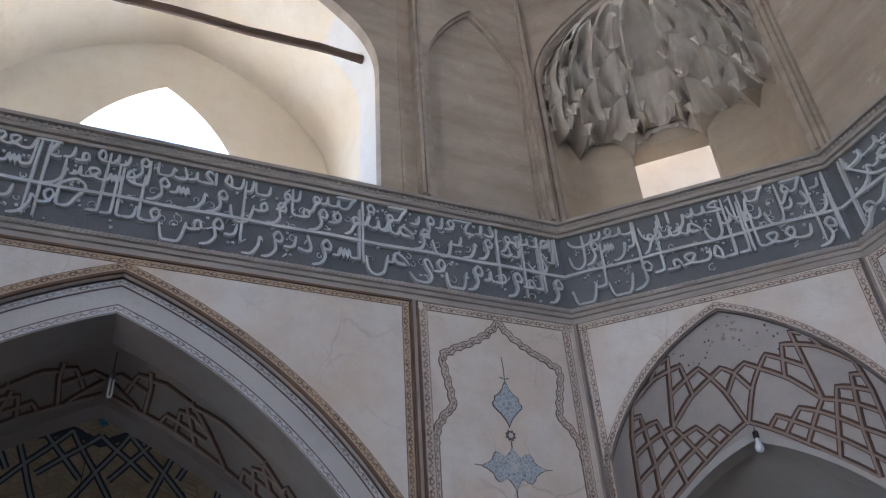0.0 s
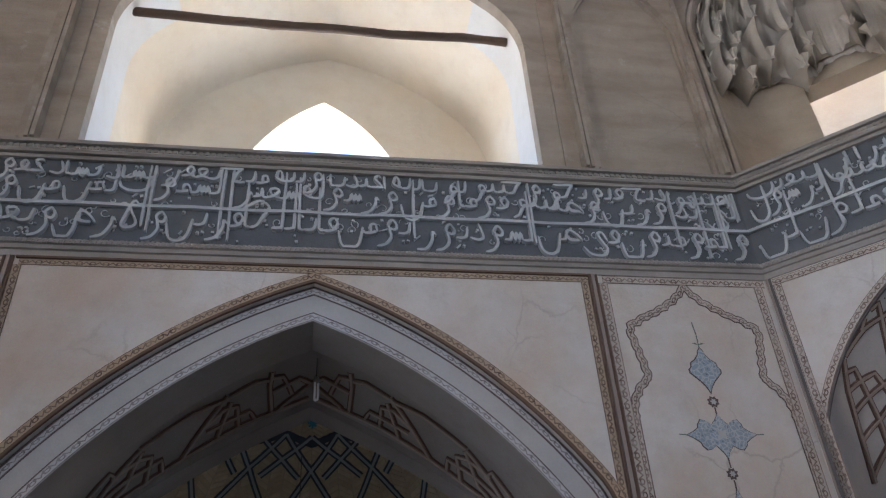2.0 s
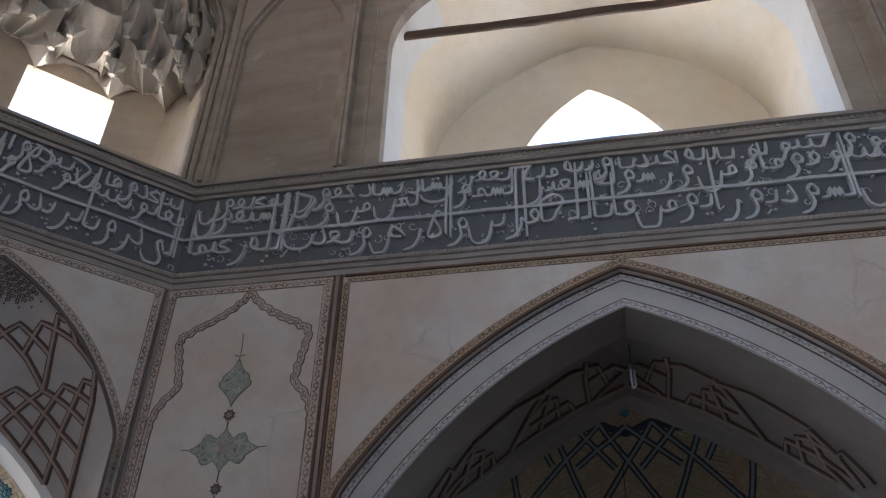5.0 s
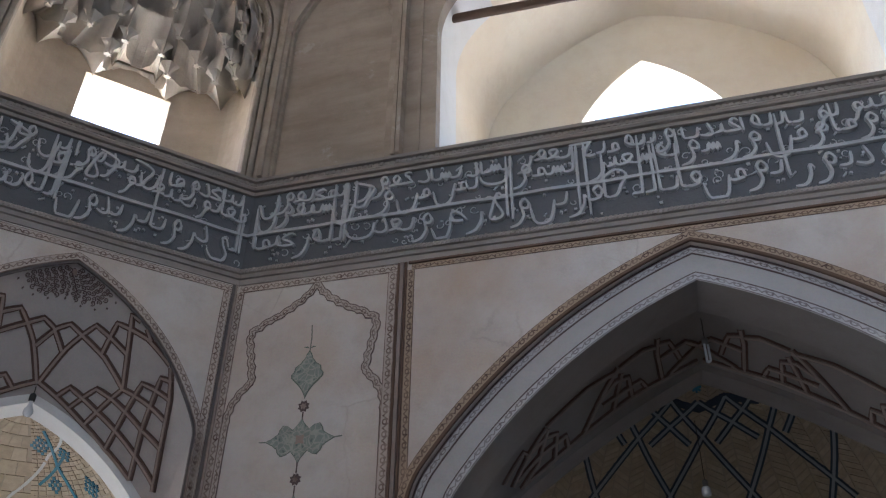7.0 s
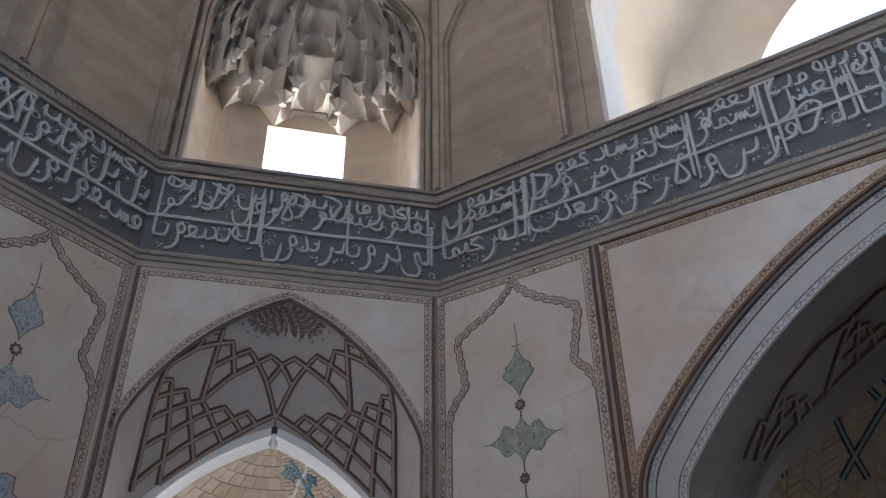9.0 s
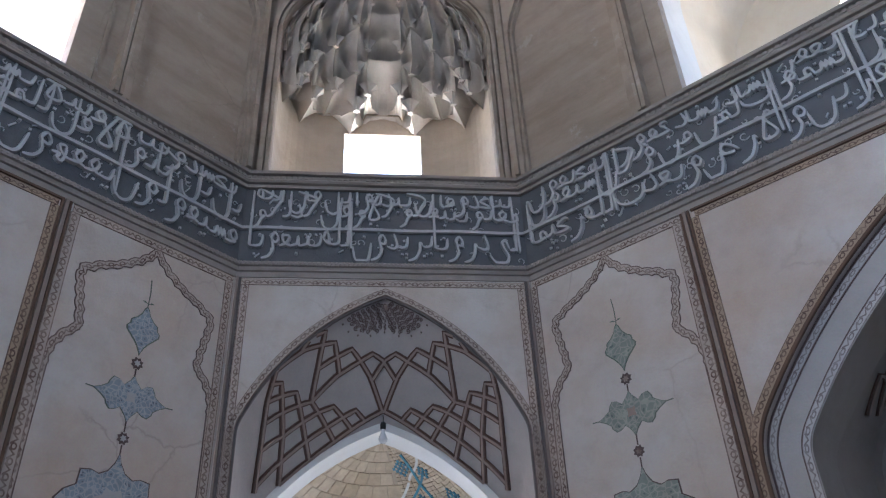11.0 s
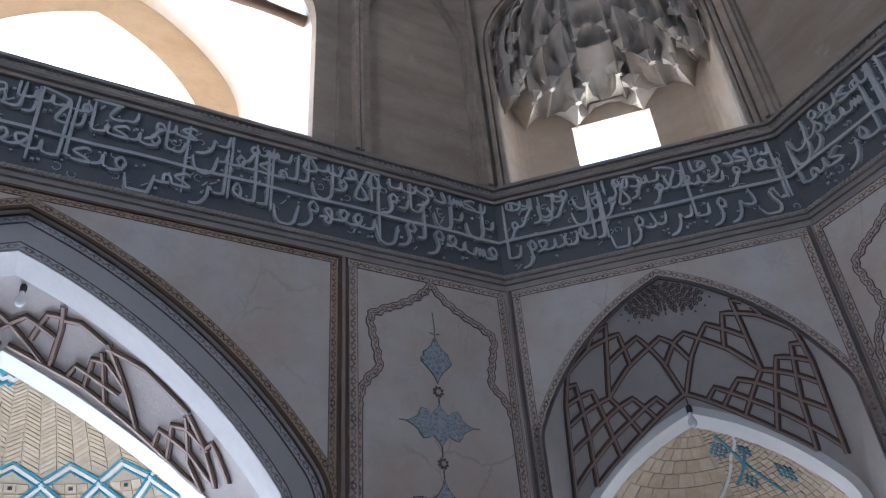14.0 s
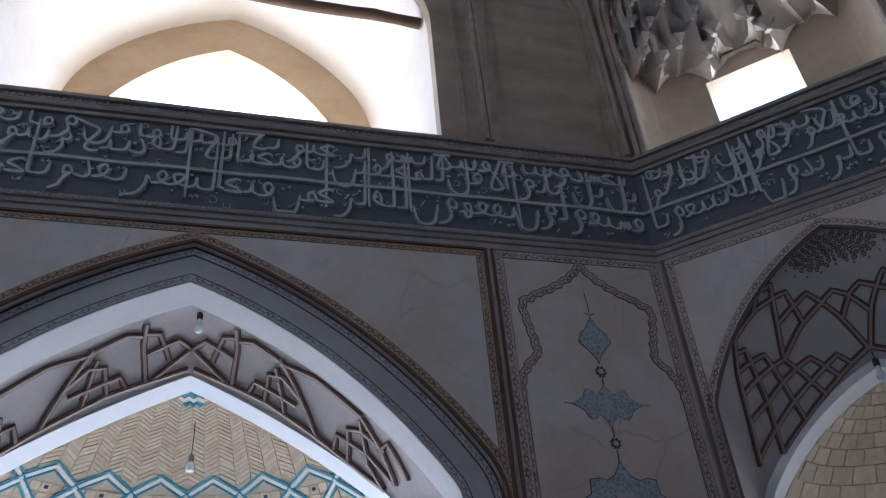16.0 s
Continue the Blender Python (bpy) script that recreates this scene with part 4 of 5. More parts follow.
MIM = ([(0.2, 0.2), (0.5, 1.4), (1.4, 1.3), (1.3, 0.1), (0.4, 0.2), (1.8, -0.1), (2.8, 0.0)], [(0.0, 0.0), (0.5, 1.2), (1.4, 1.2), (1.3, 0.0), (0.5, 0.1), (1.8, -0.1), (2.8, 0.0)],
       [(0.0, 0.0), (0.5, 1.1), (1.4, 1.1), (1.3, 0.0), (0.4, 0.1), (1.2, -0.6), (1.9, -1.9), (3.2, -2.6)])
HEH = ([(0.3, 0.2), (0.6, 1.7), (1.8, 1.7), (2.1, 0.6), (1.1, 0.2), (0.9, 1.0), (1.7, 0.2), (2.9, 0.0)], [(0.0, 0.0), (0.9, 0.2), (1.8, 1.4), (0.8, 1.6), (0.6, 0.4), (1.0, -0.8), (1.9, -0.5), (1.5, 0.1), (2.9, 0.0)],
       [(0.0, 0.0), (0.8, 0.1), (1.9, 0.9), (1.3, 2.3), (0.6, 1.3), (0.7, 0.1)], [(1.0, 2.4), (0.3, 1.0), (0.9, 0.1), (1.8, 0.7), (1.5, 1.8), (0.9, 2.3)])
YEH = [(0.1, 0.2), (0.9, 1.6), (1.8, 1.4), (1.3, 0.2), (0.4, -1.2), (1.4, -2.4), (3.8, -2.3), (5.2, -1.0)]
ALIF = [(0.5, T), (0.6, 2.0), (0.5, -0.4)]
ALIF_END = [(0.0, 0.0), (0.7, 0.2), (0.9, 1.2), (0.9, T)]
LAM_ALIF = [(3.8, T), (2.6, 3.2), (0.7, 0.5), (1.2, -0.5), (3.0, -0.4), (2.6, 1.4), (1.5, 3.8), (0.5, T)]


def forms(*strokes):
    return strokes if len(strokes) == 4 else (strokes[0], strokes[1], strokes[2], strokes[2])


BODY = {"tooth": forms(*TOOTH, BOAT), "noon": forms(*TOOTH, BASIN), "yeh": forms(*TOOTH, YEH), "hook": forms(HOOK, HOOK, HOOK_TAIL), "comb": forms(COMB, COMB, COMB_TAIL),
        "loop": forms(LOOP, LOOP, LOOP_TAIL), "ayn": EYE, "feh": forms(*RING_HEAD, BOAT), "qaf": forms(*RING_HEAD, QAF), "lam": forms(*LAM), "kaf": forms(KAF, KAF, KAF_END),
        "mim": forms(*MIM), "heh": HEH, "alif": (ALIF, ALIF_END, ALIF_END, ALIF), "dal": forms(DAL, DAL, DAL), "ra": forms(RA, RA, RA), "waw": forms(WAW, WAW, WAW), "lam_alif": forms(LAM_ALIF, LAM_ALIF, LAM_ALIF)}
# letter: its body, dots above (+) or below (-), and whether it joins the next letter
LETTERS = {"ا": ("alif", 0, 0), "أ": ("alif", 0, 0), "إ": ("alif", 0, 0), "ب": ("tooth", -1, 1), "ة": ("heh", 2, 0), "ت": ("tooth", 2, 1), "ث": ("tooth", 3, 1), "ج": ("hook", -1, 1),
           "ح": ("hook", 0, 1), "خ": ("hook", 1, 1), "د": ("dal", 0, 0), "ذ": ("dal", 1, 0), "ر": ("ra", 0, 0), "ز": ("ra", 1, 0), "س": ("comb", 0, 1), "ش": ("comb", 3, 1),
           "ص": ("loop", 0, 1), "ض": ("loop", 1, 1), "ط": ("loop", 0, 1), "ظ": ("loop", 1, 1), "ع": ("ayn", 0, 1), "غ": ("ayn", 1, 1), "ف": ("feh", 1, 1), "ق": ("qaf", 2, 1),
           "ك": ("kaf", 0, 1), "ل": ("lam", 0, 1), "م": ("mim", 0, 1), "ن": ("noon", 1, 1), "ه": ("heh", 0, 1), "و": ("waw", 0, 0), "ى": ("yeh", 0, 0), "ي": ("yeh", -2, 1),
           "ء": ("dal", 0, 0), "ؤ": ("waw", 0, 0), "ئ": ("tooth", 0, 1), "\u0644\u0627": ("lam_alif", 0, 0)}


def split_word(word):
    """The word's letters, lam-alif as one, each with its stroke and dots."""
    cut, k = [], 0
    while k < len(word):
        two = word[k:k + 2]
        pair = len(two) == 2 and two[0] == "ل" and two[1] in "اأإ"
        cut.append("\u0644\u0627" if pair else word[k])
        k += 2 if pair else 1
    out = []
    for k, ch in enumerate(cut):
        body, dots, joins = LETTERS[ch]
        before = k > 0 and LETTERS[cut[k - 1]][2]
        after = k + 1 < len(cut) and joins
        stroke = BODY[body][1 if before and after else 0 if after else 2 if before else 3]
        wide = max(p[0] for p in stroke)
        if not after and body in ("kaf", "lam_alif"):
            wide = 3.6
        elif after and body == "kaf":
            wide = 4.0
        elif not after:
            wide *= 0.86
        out.append((stroke, dots, wide + (0.0 if after else 0.35), body))
    return out


def pen_curve(pts, steps=4):
    """A smooth line through the stroke's points."""
    out, n = [], len(pts)
    for k in range(n - 1):
        p0, p1, p2, p3 = (Vector(pts[min(max(k + q, 0), n - 1)]) for q in (-1, 0, 1, 2))
        if (p2 - p1).length > 5 * max((p1 - p0).length, 0.3):
            p0 = p1
        if (p2 - p1).length > 5 * max((p3 - p2).length, 0.3):
            p3 = p2
        for q in range(steps):
            t = q / steps
            out.append(0.5 * (2 * p1 + (p2 - p0) * t + (2 * p0 - 5 * p1 + 4 * p2 - p3) * t * t + (3 * p1 - p0 - 3 * p2 + p3) * t ** 3))
    out.append(Vector(pts[-1]))
    return out


def carve(name, line, pen, anchor, height=0.030):
    """A raised stroke along points of (u, z) with a broad pen's thick and thin, and sloping flanks."""
    geo, rows, n = Geo(), [], len(line)
    for k, (u, z) in enumerate(line):
        a, b = line[max(k - 1, 0)], line[min(k + 1, n - 1)]
        way = Vector((b[0] - a[0], b[1] - a[1]))
        if way.length < 1e-6:
            continue
        way.normalize()
        w = pen * (0.60 + 0.40 * abs(way.x * 0.80 + way.y * 0.45)) * min(1.0, 0.62 + 0.38 * min(k, n - 1 - k) / 2)
        sx, sz = -way.y, way.x
        rows.append([(u + sx * w * q, d, z + sz * w * q) for q, d in ((0.64, 0.0), (0.46, -height - 0.002 * k / n), (-0.46, -height - 0.002 * k / n), (-0.64, 0.0))])
    geo.loft(rows)
    for r in (rows[0], rows[-1]):
        geo.add(r, [(0, 1, 2, 3)])
    return piece(name, geo.mesh(name, LETTER), anchor)


TEXTS = {
    "northwest": "إلى مغانم لتأخذوها ذرونا نتبعكم يريدون أن يبدلوا كلام الله قل لن تتبعونا كذلكم قال الله من قبل",
    "north": "والمؤمنون إلى أهليهم أبدا وزين ذلك في قلوبكم وظننتم ظن السوء وكنتم قوما بورا ومن لم يؤمن بالله ورسوله فإنا أعتدنا للكافرين سعيرا ولله ملك السموات والأرض يغفر لمن يشاء ويعذب من يشاء وكان الله غفورا رحيما سيقول المخلفون إذا انطلقتم",
    "northeast": "أو أراد بكم نفعا بل كان الله بما تعملون خبيرا بل ظننتم أن لن ينقلب الرسول",
    "east": "سيقول لك المخلفون من الأعراب شغلتنا أموالنا وأهلونا فاستغفر لنا يقولون بألسنتهم ما ليس في قلوبهم قل فمن يملك لكم من الله شيئا إن أراد بكم ضرا",
    "west": "فسيقولون بل تحسدوننا بل كانوا لا يفقهون إلا قليلا قل للمخلفين بسم الله الرحمن الرحيم إنا فتحنا لك فتحا مبينا ليغفر لك الله ما تقدم من ذنبك وما تأخر ويتم نعمته عليك ويهديك صراطا مستقيما وينصرك الله نصرا عزيزا هو الذي",
}


def inscription(side, text):
    """Raised letters on the band, read from right to left: a lower line, and two interleaved lines over a rail at mid-height."""
    i = SIDES[side]
    m, length = side_frame(i)
    anchor = new("inscription", None)
    anchor.matrix_world = m
    tagged(anchor, "pale grey raised calligraphy on a slate-grey carved band", "inscription")
    lo, hi, rail = 4.968, 5.664, 5.272
    rng = random.Random(len(text))
    bases, units = (lo + 0.136, rail + 0.116, rail + 0.262), (0.052, 0.046, 0.044)
    pen = 0.0265
    rows, run = ([], [], []), [0.0, 0.0, 1.5]
    for w in text.split():
        r = run.index(min(run))
        if run[r] * (0.041, 0.036, 0.036)[r] > length:
            break
        cut = split_word(w)
        gap = (0.25, 0.8, 1.3)[r]
        rows[r].append((cut, run[r]))
        run[r] += sum(c[2] for c in cut) + gap
    for r, row in enumerate(rows):
        kx, unit = (length - 0.10) / run[r], units[r]
        for cut, start in row:
            u = length / 2 - 0.04 - start * kx
            lift = rng.uniform(-0.012, 0.018)
            slope = rng.uniform(-0.004, 0.010)
            for stroke, dots, wide, body in cut:
                base = bases[r] + lift
                lift += slope
                reach = min(hi - 0.008 - rng.uniform(0.0, 0.02), base + ((rng.uniform(0.36, 0.62) if rng.random() < 0.92 else 0.17) if r == 0 else 0.40))
                if r == 0 and body in ("kaf", "lam_alif") and rng.random() < 0.6:
                    reach = base + 0.165
                lean = rng.uniform(-0.02, 0.012)
                raised = [(x, (reach - base) / unit if y == T else y) for x, y in stroke]
                if stroke is ALIF and r == 1 and rng.random() < 0.7:
                    # this stem is drawn down across the rail
                    raised[-1] = (raised[-1][0], (lo + rng.uniform(0.02, 0.10) - base) / unit)
                line = [(u - x * kx + lean * y * unit, min(hi - 0.012, max(lo + 0.012, base + y * unit))) for x, y in pen_curve(raised)]
                carve("letter", line, pen, anchor, rng.uniform(0.026, 0.034))
                for q in range(abs(dots)):
                    du, dz = ((0.0, 0.0), (0.034, 0.004), (0.017, 0.03))[q]
                    cu = u - wide * 0.45 * kx + du - 0.017 * (abs(dots) > 1)
                    cz = base + (0.112 if dots > 0 else -0.062) + dz
                    if lo + 0.02 < cz < hi - 0.02:
                        g = Geo()
                        g.add([(cu + s_ * math.cos(0.5 + k * math.pi / 2), d, cz + s_ * math.sin(0.5 + k * math.pi / 2)) for s_, d in ((0.018, 0.0), (0.012, -0.0225 - 0.001 * q)) for k in range(4)],
                              [(4, 5, 6, 7)] + [(k, (k + 1) % 4, 4 + (k + 1) % 4, 4 + k) for k in range(4)])
                        piece("letter_dot", g.mesh("letter_dot", LETTER), anchor)
                u -= wide * kx
    g = Geo()
    cut = int(length / 0.2)
    pts = [(-length / 2 + length * k / cut, rail + 0.005 * math.sin(k * 1.7)) for k in range(cut + 1)]
    g.strip([(a, z - 0.0125) for a, z in pts], [(a, z + 0.0125) for a, z in pts], -0.032, 0.0)
    piece("rail", g.mesh("rail", LETTER), anchor)
    # scrolls, ticks and lozenge dots in the ground between the letters
    g = Geo()
    for k in range(int(length * 46)):
        u, z = rng.uniform(-length / 2 + 0.05, length / 2 - 0.05), rng.uniform(lo + 0.03, hi - 0.03)
        kind = rng.random()
        if kind < 0.45:
            s, a = rng.uniform(0.009, 0.017), rng.uniform(0.6, 1.0)
            g.add([(u + s * math.cos(a + q * math.pi / 2), d, z + s * math.sin(a + q * math.pi / 2)) for d in (0.0, -0.016) for q in range(4)],
                  [(4, 5, 6, 7)] + [(q, (q + 1) % 4, 4 + (q + 1) % 4, 4 + q) for q in range(4)])
        elif kind < 0.65:
            a, ln = rng.uniform(0.3, 1.1), rng.uniform(0.03, 0.07)
            P = [(u + math.cos(a) * ln * f, z + math.sin(a) * ln * f) for f in (0, 1)]
            if P[1][1] < hi:
                g.line(P, -0.0055, 0.0055, -0.017, 0.0)
        else:
            r0, a0, sg = rng.uniform(0.02, 0.045), rng.uniform(0, 6.28), rng.choice((-1, 1))
            P = [(u + r0 * (1 - q / 14) * math.cos(a0 + sg * q * 0.55), z + r0 * (1 - q / 14) * math.sin(a0 + sg * q * 0.55)) for q in range(10)]
            if all(lo < p[1] < hi and abs(p[0]) < length / 2 - 0.01 for p in P):
                g.line(P, -0.0032, 0.0032, -0.009, 0.0)
    tagged(piece("scrollwork", g.mesh("scrollwork", LETTER), anchor), "fine carved scrolls between the letters", kind="stuff")


for side_name, words_ in TEXTS.items():
    inscription(side_name, words_)

# ---- painted panels ----


def prism(shape, d0, d1):
    n = len(shape)
    g = Geo()
    g.add([(u, d, z) for d in (d0, d1) for u, z in shape], [tuple(range(n))] + [(q, (q + 1) % n, n + (q + 1) % n, n + q) for q in range(n)])
    return g


def swell(shape, c, k):
    return [(c[0] + (u - c[0]) * k, c[1] + (z - c[1]) * k) for u, z in shape]


def smooth_half(half):
    """Mirror a right-hand outline (top to bottom) into a closed one."""
    return half + [(-u, z) for u, z in reversed(half) if u > 1e-6]


def medallion(parent, name, half, c, fill, ink, outline=0.010, label=""):
    """A painted motif: an outline with its filling laid 2 mm over it."""
    shape = [(c[0] + u, c[1] + z) for u, z in smooth_half(half)]
    base = piece(name, prism(shape, -0.004, 0.004).mesh(name, ink), parent, label=label)
    w = max(u for u, _ in half)
    piece("filling", prism(swell(shape, c, 1 - outline / w), -0.0062, 0.0).mesh("filling", fill), base)
    return base


PENDANT = [(0.0, 0.175), (0.018, 0.15), (0.03, 0.115), (0.062, 0.075), (0.098, 0.05), (0.102, 0.018), (0.122, -0.005), (0.118, -0.032), (0.088, -0.062), (0.055, -0.095), (0.028, -0.13), (0.012, -0.16), (0.0, -0.19)]
LOZENGE = [(0.0, 0.15), (0.02, 0.115), (0.06, 0.072), (0.095, 0.10), (0.135, 0.108), (0.158, 0.075), (0.165, 0.05), (0.205, 0.022), (0.255, 0.0), (0.205, -0.026), (0.165, -0.055), (0.158, -0.08), (0.13, -0.108), (0.093, -0.10), (0.06, -0.078), (0.02, -0.125), (0.0, -0.165)]
CUSP = [(0.0, 4.752), (0.04, 4.69), (0.10, 4.625), (0.20, 4.555), (0.30, 4.495), (0.36, 4.475), (0.42, 4.432), (0.475, 4.405), (0.49, 4.355), (0.47, 4.25), (0.445, 4.13), (0.428, 4.03), (0.432, 3.985), (0.47, 3.955), (0.50, 3.92), (0.535, 3.87), (0.565, 3.80), (0.578, 3.70), (0.582, 3.3), (0.582, 0.4)]


def lobed(path, pitch=0.09, swell_by=0.014):
    """The ogee's line with small lobes along its upper part."""
    out, run = [], 0.0
    for (a, b), (c, d) in zip(path[:-1], path[1:]):
        n = max(1, int(math.dist((a, b), (c, d)) / 0.015)) if 3.6 < b < 4.70 else 1
        tx, tz = (c - a) / math.dist((a, b), (c, d)), (d - b) / math.dist((a, b), (c, d))
        for k in range(n):
            f = k / n
            o = (abs(math.sin(math.pi * run / pitch)) - 0.5) * swell_by * (1.0 if 3.72 < b < 4.70 else 0.0)
            out.append((max(0.0, a + (c - a) * f - tz * o), b + (d - b) * f + tx * o))
            run += math.dist((a, b), (c, d)) / n
    return out + [path[-1]]


CUSP_LOBED = lobed(CUSP)


def star_outline(r, n, deep, spin):
    return [(r * (1 if q % 2 else deep) * math.sin(q * math.pi / n + spin), r * (1 if q % 2 else deep) * math.cos(q * math.pi / n + spin)) for q in range(2 * n)]


def cartouche(side, centre, dz, fill, ink):
    """An ogee-framed panel with a chain of painted medallions."""
    m, _ = side_frame(SIDES[side])
    panel = new("painted_panel", None)
    panel.matrix_world = m @ Matrix.Translation((centre, 0, 0))
    tagged(panel, "ogee-framed wall painting with a chain of %s medallions" % ("pale blue" if fill is BLUE else "grey-green"), "wall painting", "painted panels between the arches")
    line = [(-u, z) for u, z in reversed(CUSP_LOBED)][:-1] + CUSP_LOBED
    g = Geo()
    g.line(line, -0.024, 0.024, -0.0045, 0.004)
    piece("ogee_border", g.mesh("ogee_border", BORDER), panel)
    for o in (-0.028, 0.024):
        g = Geo()
        g.line(line, o, o + 0.004, -0.0055, 0.004)
        piece("border_line", g.mesh("border_line", INK), panel)
    z0 = 3.836 + dz
    medallion(panel, "pendant", PENDANT, (0.0, z0 + 0.245), fill, ink)
    # leaf finial over the pendant
    g = Geo()
    g.line([(0.0, z0 + 0.40), (0.003, z0 + 0.52), (-0.006, z0 + 0.62)], -0.003, 0.003, -0.004, 0.004)
    for s in (-1, 1):
        g.add([(0, -0.004, z0 + 0.435), (s * 0.022, -0.004, z0 + 0.452), (s * 0.050, -0.004, z0 + 0.447), (s * 0.022, -0.004, z0 + 0.438)], [(0, 1, 2, 3)])
    piece("finial", g.mesh("finial", GREEN_INK), panel)
    for zc, rad in ((z0, 0.045), (z0 - 0.50, 0.042)):
        fl_ = piece("rosette", prism([(u, zc + z) for u, z in star_outline(rad, 8, 0.72, 0)], -0.004, 0.004).mesh("rosette", INK), panel)
        piece("rosette_heart", prism([(u, zc + z) for u, z in star_outline(rad * 0.55, 6, 0.6, 0.2)], -0.0065, 0.0).mesh("rosette_heart", BORDER if fill is GREEN else RING), fl_)
    medallion(panel, "lozenge", LOZENGE, (0.0, z0 - 0.235), fill, ink)
    heart = [(u, z0 - 0.235 + z) for u, z in star_outline(0.045, 4, 0.55, 0)]
    piece("lozenge_heart", prism(heart, -0.0075, 0.0).mesh("lozenge_heart", RING if fill is BLUE else RIBTOP), panel)
    for s in (-1, 1):
        g = Geo()
        g.line([(s * 0.235, z0 - 0.235), (s * 0.30, z0 - 0.232)], -0.003, 0.003, -0.004, 0.004)
        piece("stalk", g.mesh("stalk", GREEN_INK), panel)
    for za, zb_ in ((0.54, 0.60), (0.04, 0.11), (0.38, 0.46)):
        g = Geo()
        g.line([(0, z0 - za), (0, z0 - zb_)], -0.004, 0.004, -0.004, 0.004)
        piece("stem", g.mesh("stem", INK), panel)
    # large stepped medallion at the foot
    big = [(0.0, 0.33), (0.02, 0.27), (0.055, 0.215), (0.11, 0.185), (0.16, 0.20), (0.225, 0.19), (0.232, 0.10), (0.30, 0.06), (0.345, 0.0), (0.30, -0.06), (0.232, -0.10), (0.225, -0.19), (0.16, -0.2), (0.11, -0.185), (0.055, -0.215), (0.0, -0.33)]
    medallion(panel, "large_medallion", big, (0.0, z0 - 0.92), fill, INK, 0.012)
    piece("medallion_heart", prism([(u, z0 - 0.92 + z) for u, z in star_outline(0.12, 8, 0.78, 0)], -0.008, 0.0).mesh("medallion_heart", RING), panel)


cartouche("north", 2.69, -0.016, BLUE, INK)
cartouche("north", -2.707, -0.058, GREEN, GREEN_INK)
cartouche("west", 2.705, 0.05, BLUE, GREEN_INK)
cartouche("west", -2.705, 0.02, BLUE, GREEN_INK)


def crown_flower(side, faded):
    """The painted rosette under the crown of a corner niche's vault."""
    m, _ = side_frame(SIDES[side])
    args = (NARROW_OUT, NARROW_IN, NARROW_D0, NARROW_D1, 0.06)
    flower = new("crown_painting", None)
    flower.matrix_world = m
    tagged(flower, "faded dotted painting under the niche crown" if faded else "dark painted rosette of scrolls under the niche crown", "wall painting")
    rng = random.Random(5)

    def blot(s, v, r, mat, nm, k=7):
        c = on_shell(*args, s, v, 0.007 if mat in (LATTICE, RIBTOP) else 0.004)
        n = (on_shell(*args, s, v, 0.1) - c).normalized()
        a = n.cross(Vector((0, 0, 1))).normalized()
        b = n.cross(a)
        g = Geo()
        g.add([tuple(c + (a * math.cos(q * 6.2832 / k) + b * math.sin(q * 6.2832 / k)) * r * (1 if q % 2 else 0.75)) for q in range(k)], [tuple(range(k))])
        piece(nm, g.mesh(nm, mat), flower)

    def curl(s, v, r, hand, a0):
        """A small painted spiral."""
        c = on_shell(*args, s, v, 0.005)
        n = (on_shell(*args, s, v, 0.1) - c).normalized()
        a = n.cross(Vector((0, 0, 1))).normalized()
        b = n.cross(a)
        g, rows = Geo(), []
        for q in range(15):
            t, rr = a0 + hand * q * 0.62, r * (1 - 0.055 * q)
            way = a * math.cos(t) + b * math.sin(t)
            rows.append([tuple(c + way * rr), tuple(c + way * (rr - 0.0085))])
        g.loft(rows)
        piece("scroll", g.mesh("scroll", INK), flower)

    if faded:
        for q in range(34):
            blot(rng.uniform(-0.24, 0.24), rng.uniform(0.04, 0.34), rng.uniform(0.006, 0.012), INK, "dot", 6)
        for q in range(10):
            blot(rng.uniform(-0.08, 0.08), rng.uniform(0.08, 0.26), rng.uniform(0.012, 0.022), RIBTOP, "faded_leaf", 6)
        return
    for k_, (ring_, count) in enumerate(((0.035, 5), (0.06, 8), (0.085, 11), (0.11, 14), (0.135, 17), (0.16, 19), (0.18, 13))):
        for q in range(count):
            a = math.pi * (q + 0.5) / count
            s_, v_ = ring_ * 0.88 * math.cos(a), 0.02 + 1.5 * ring_ * math.sin(a)
            curl(s_, v_, 0.024, 1 if (q + k_) % 2 else -1, a)
    for q in range(9):
        a = math.pi * (q + 0.5) / 9
        blot(0.19 * math.cos(a), 0.015 + 0.31 * math.sin(a), 0.011, INK, "leaf_point", 4)
    blot(0.0, 0.09, 0.030, RIBTOP, "heart", 8)


crown_flower("northwest", False)
crown_flower("northeast", True)

# ---- timber ties in the windows ----


def timber(side, u0, z0, u1, z1, depth, r):
    m, _ = side_frame(SIDES[side])
    g = Geo()
    n = 16
    path = [(u0 + (u1 - u0) * k / n, depth + 0.012 * noise.noise(Vector((k * 0.4, 1, 2))), z0 + (z1 - z0) * k / n - 0.03 * math.sin(math.pi * k / n) + 0.012 * noise.noise(Vector((k * 0.6, 5, 2)))) for k in range(n + 1)]
    tube(g, path, [r * (1 + 0.16 * noise.noise(Vector((k * 0.9, 3, 7)))) for k in range(n + 1)], 10)
    ob = new("timber_tie", g.mesh("timber_tie", WOOD, True))
    ob.matrix_world = m
    tagged(ob, "rough dark timber tie across the window vault", "beam", "timber ties in the windows")


timber("north", -1.84, 7.65, 1.68, 7.63, 0.23, 0.042)
timber("west", -1.70, 7.60, 1.72, 7.47, 0.19, 0.052)

# ---- half-domes behind the inner arches ----


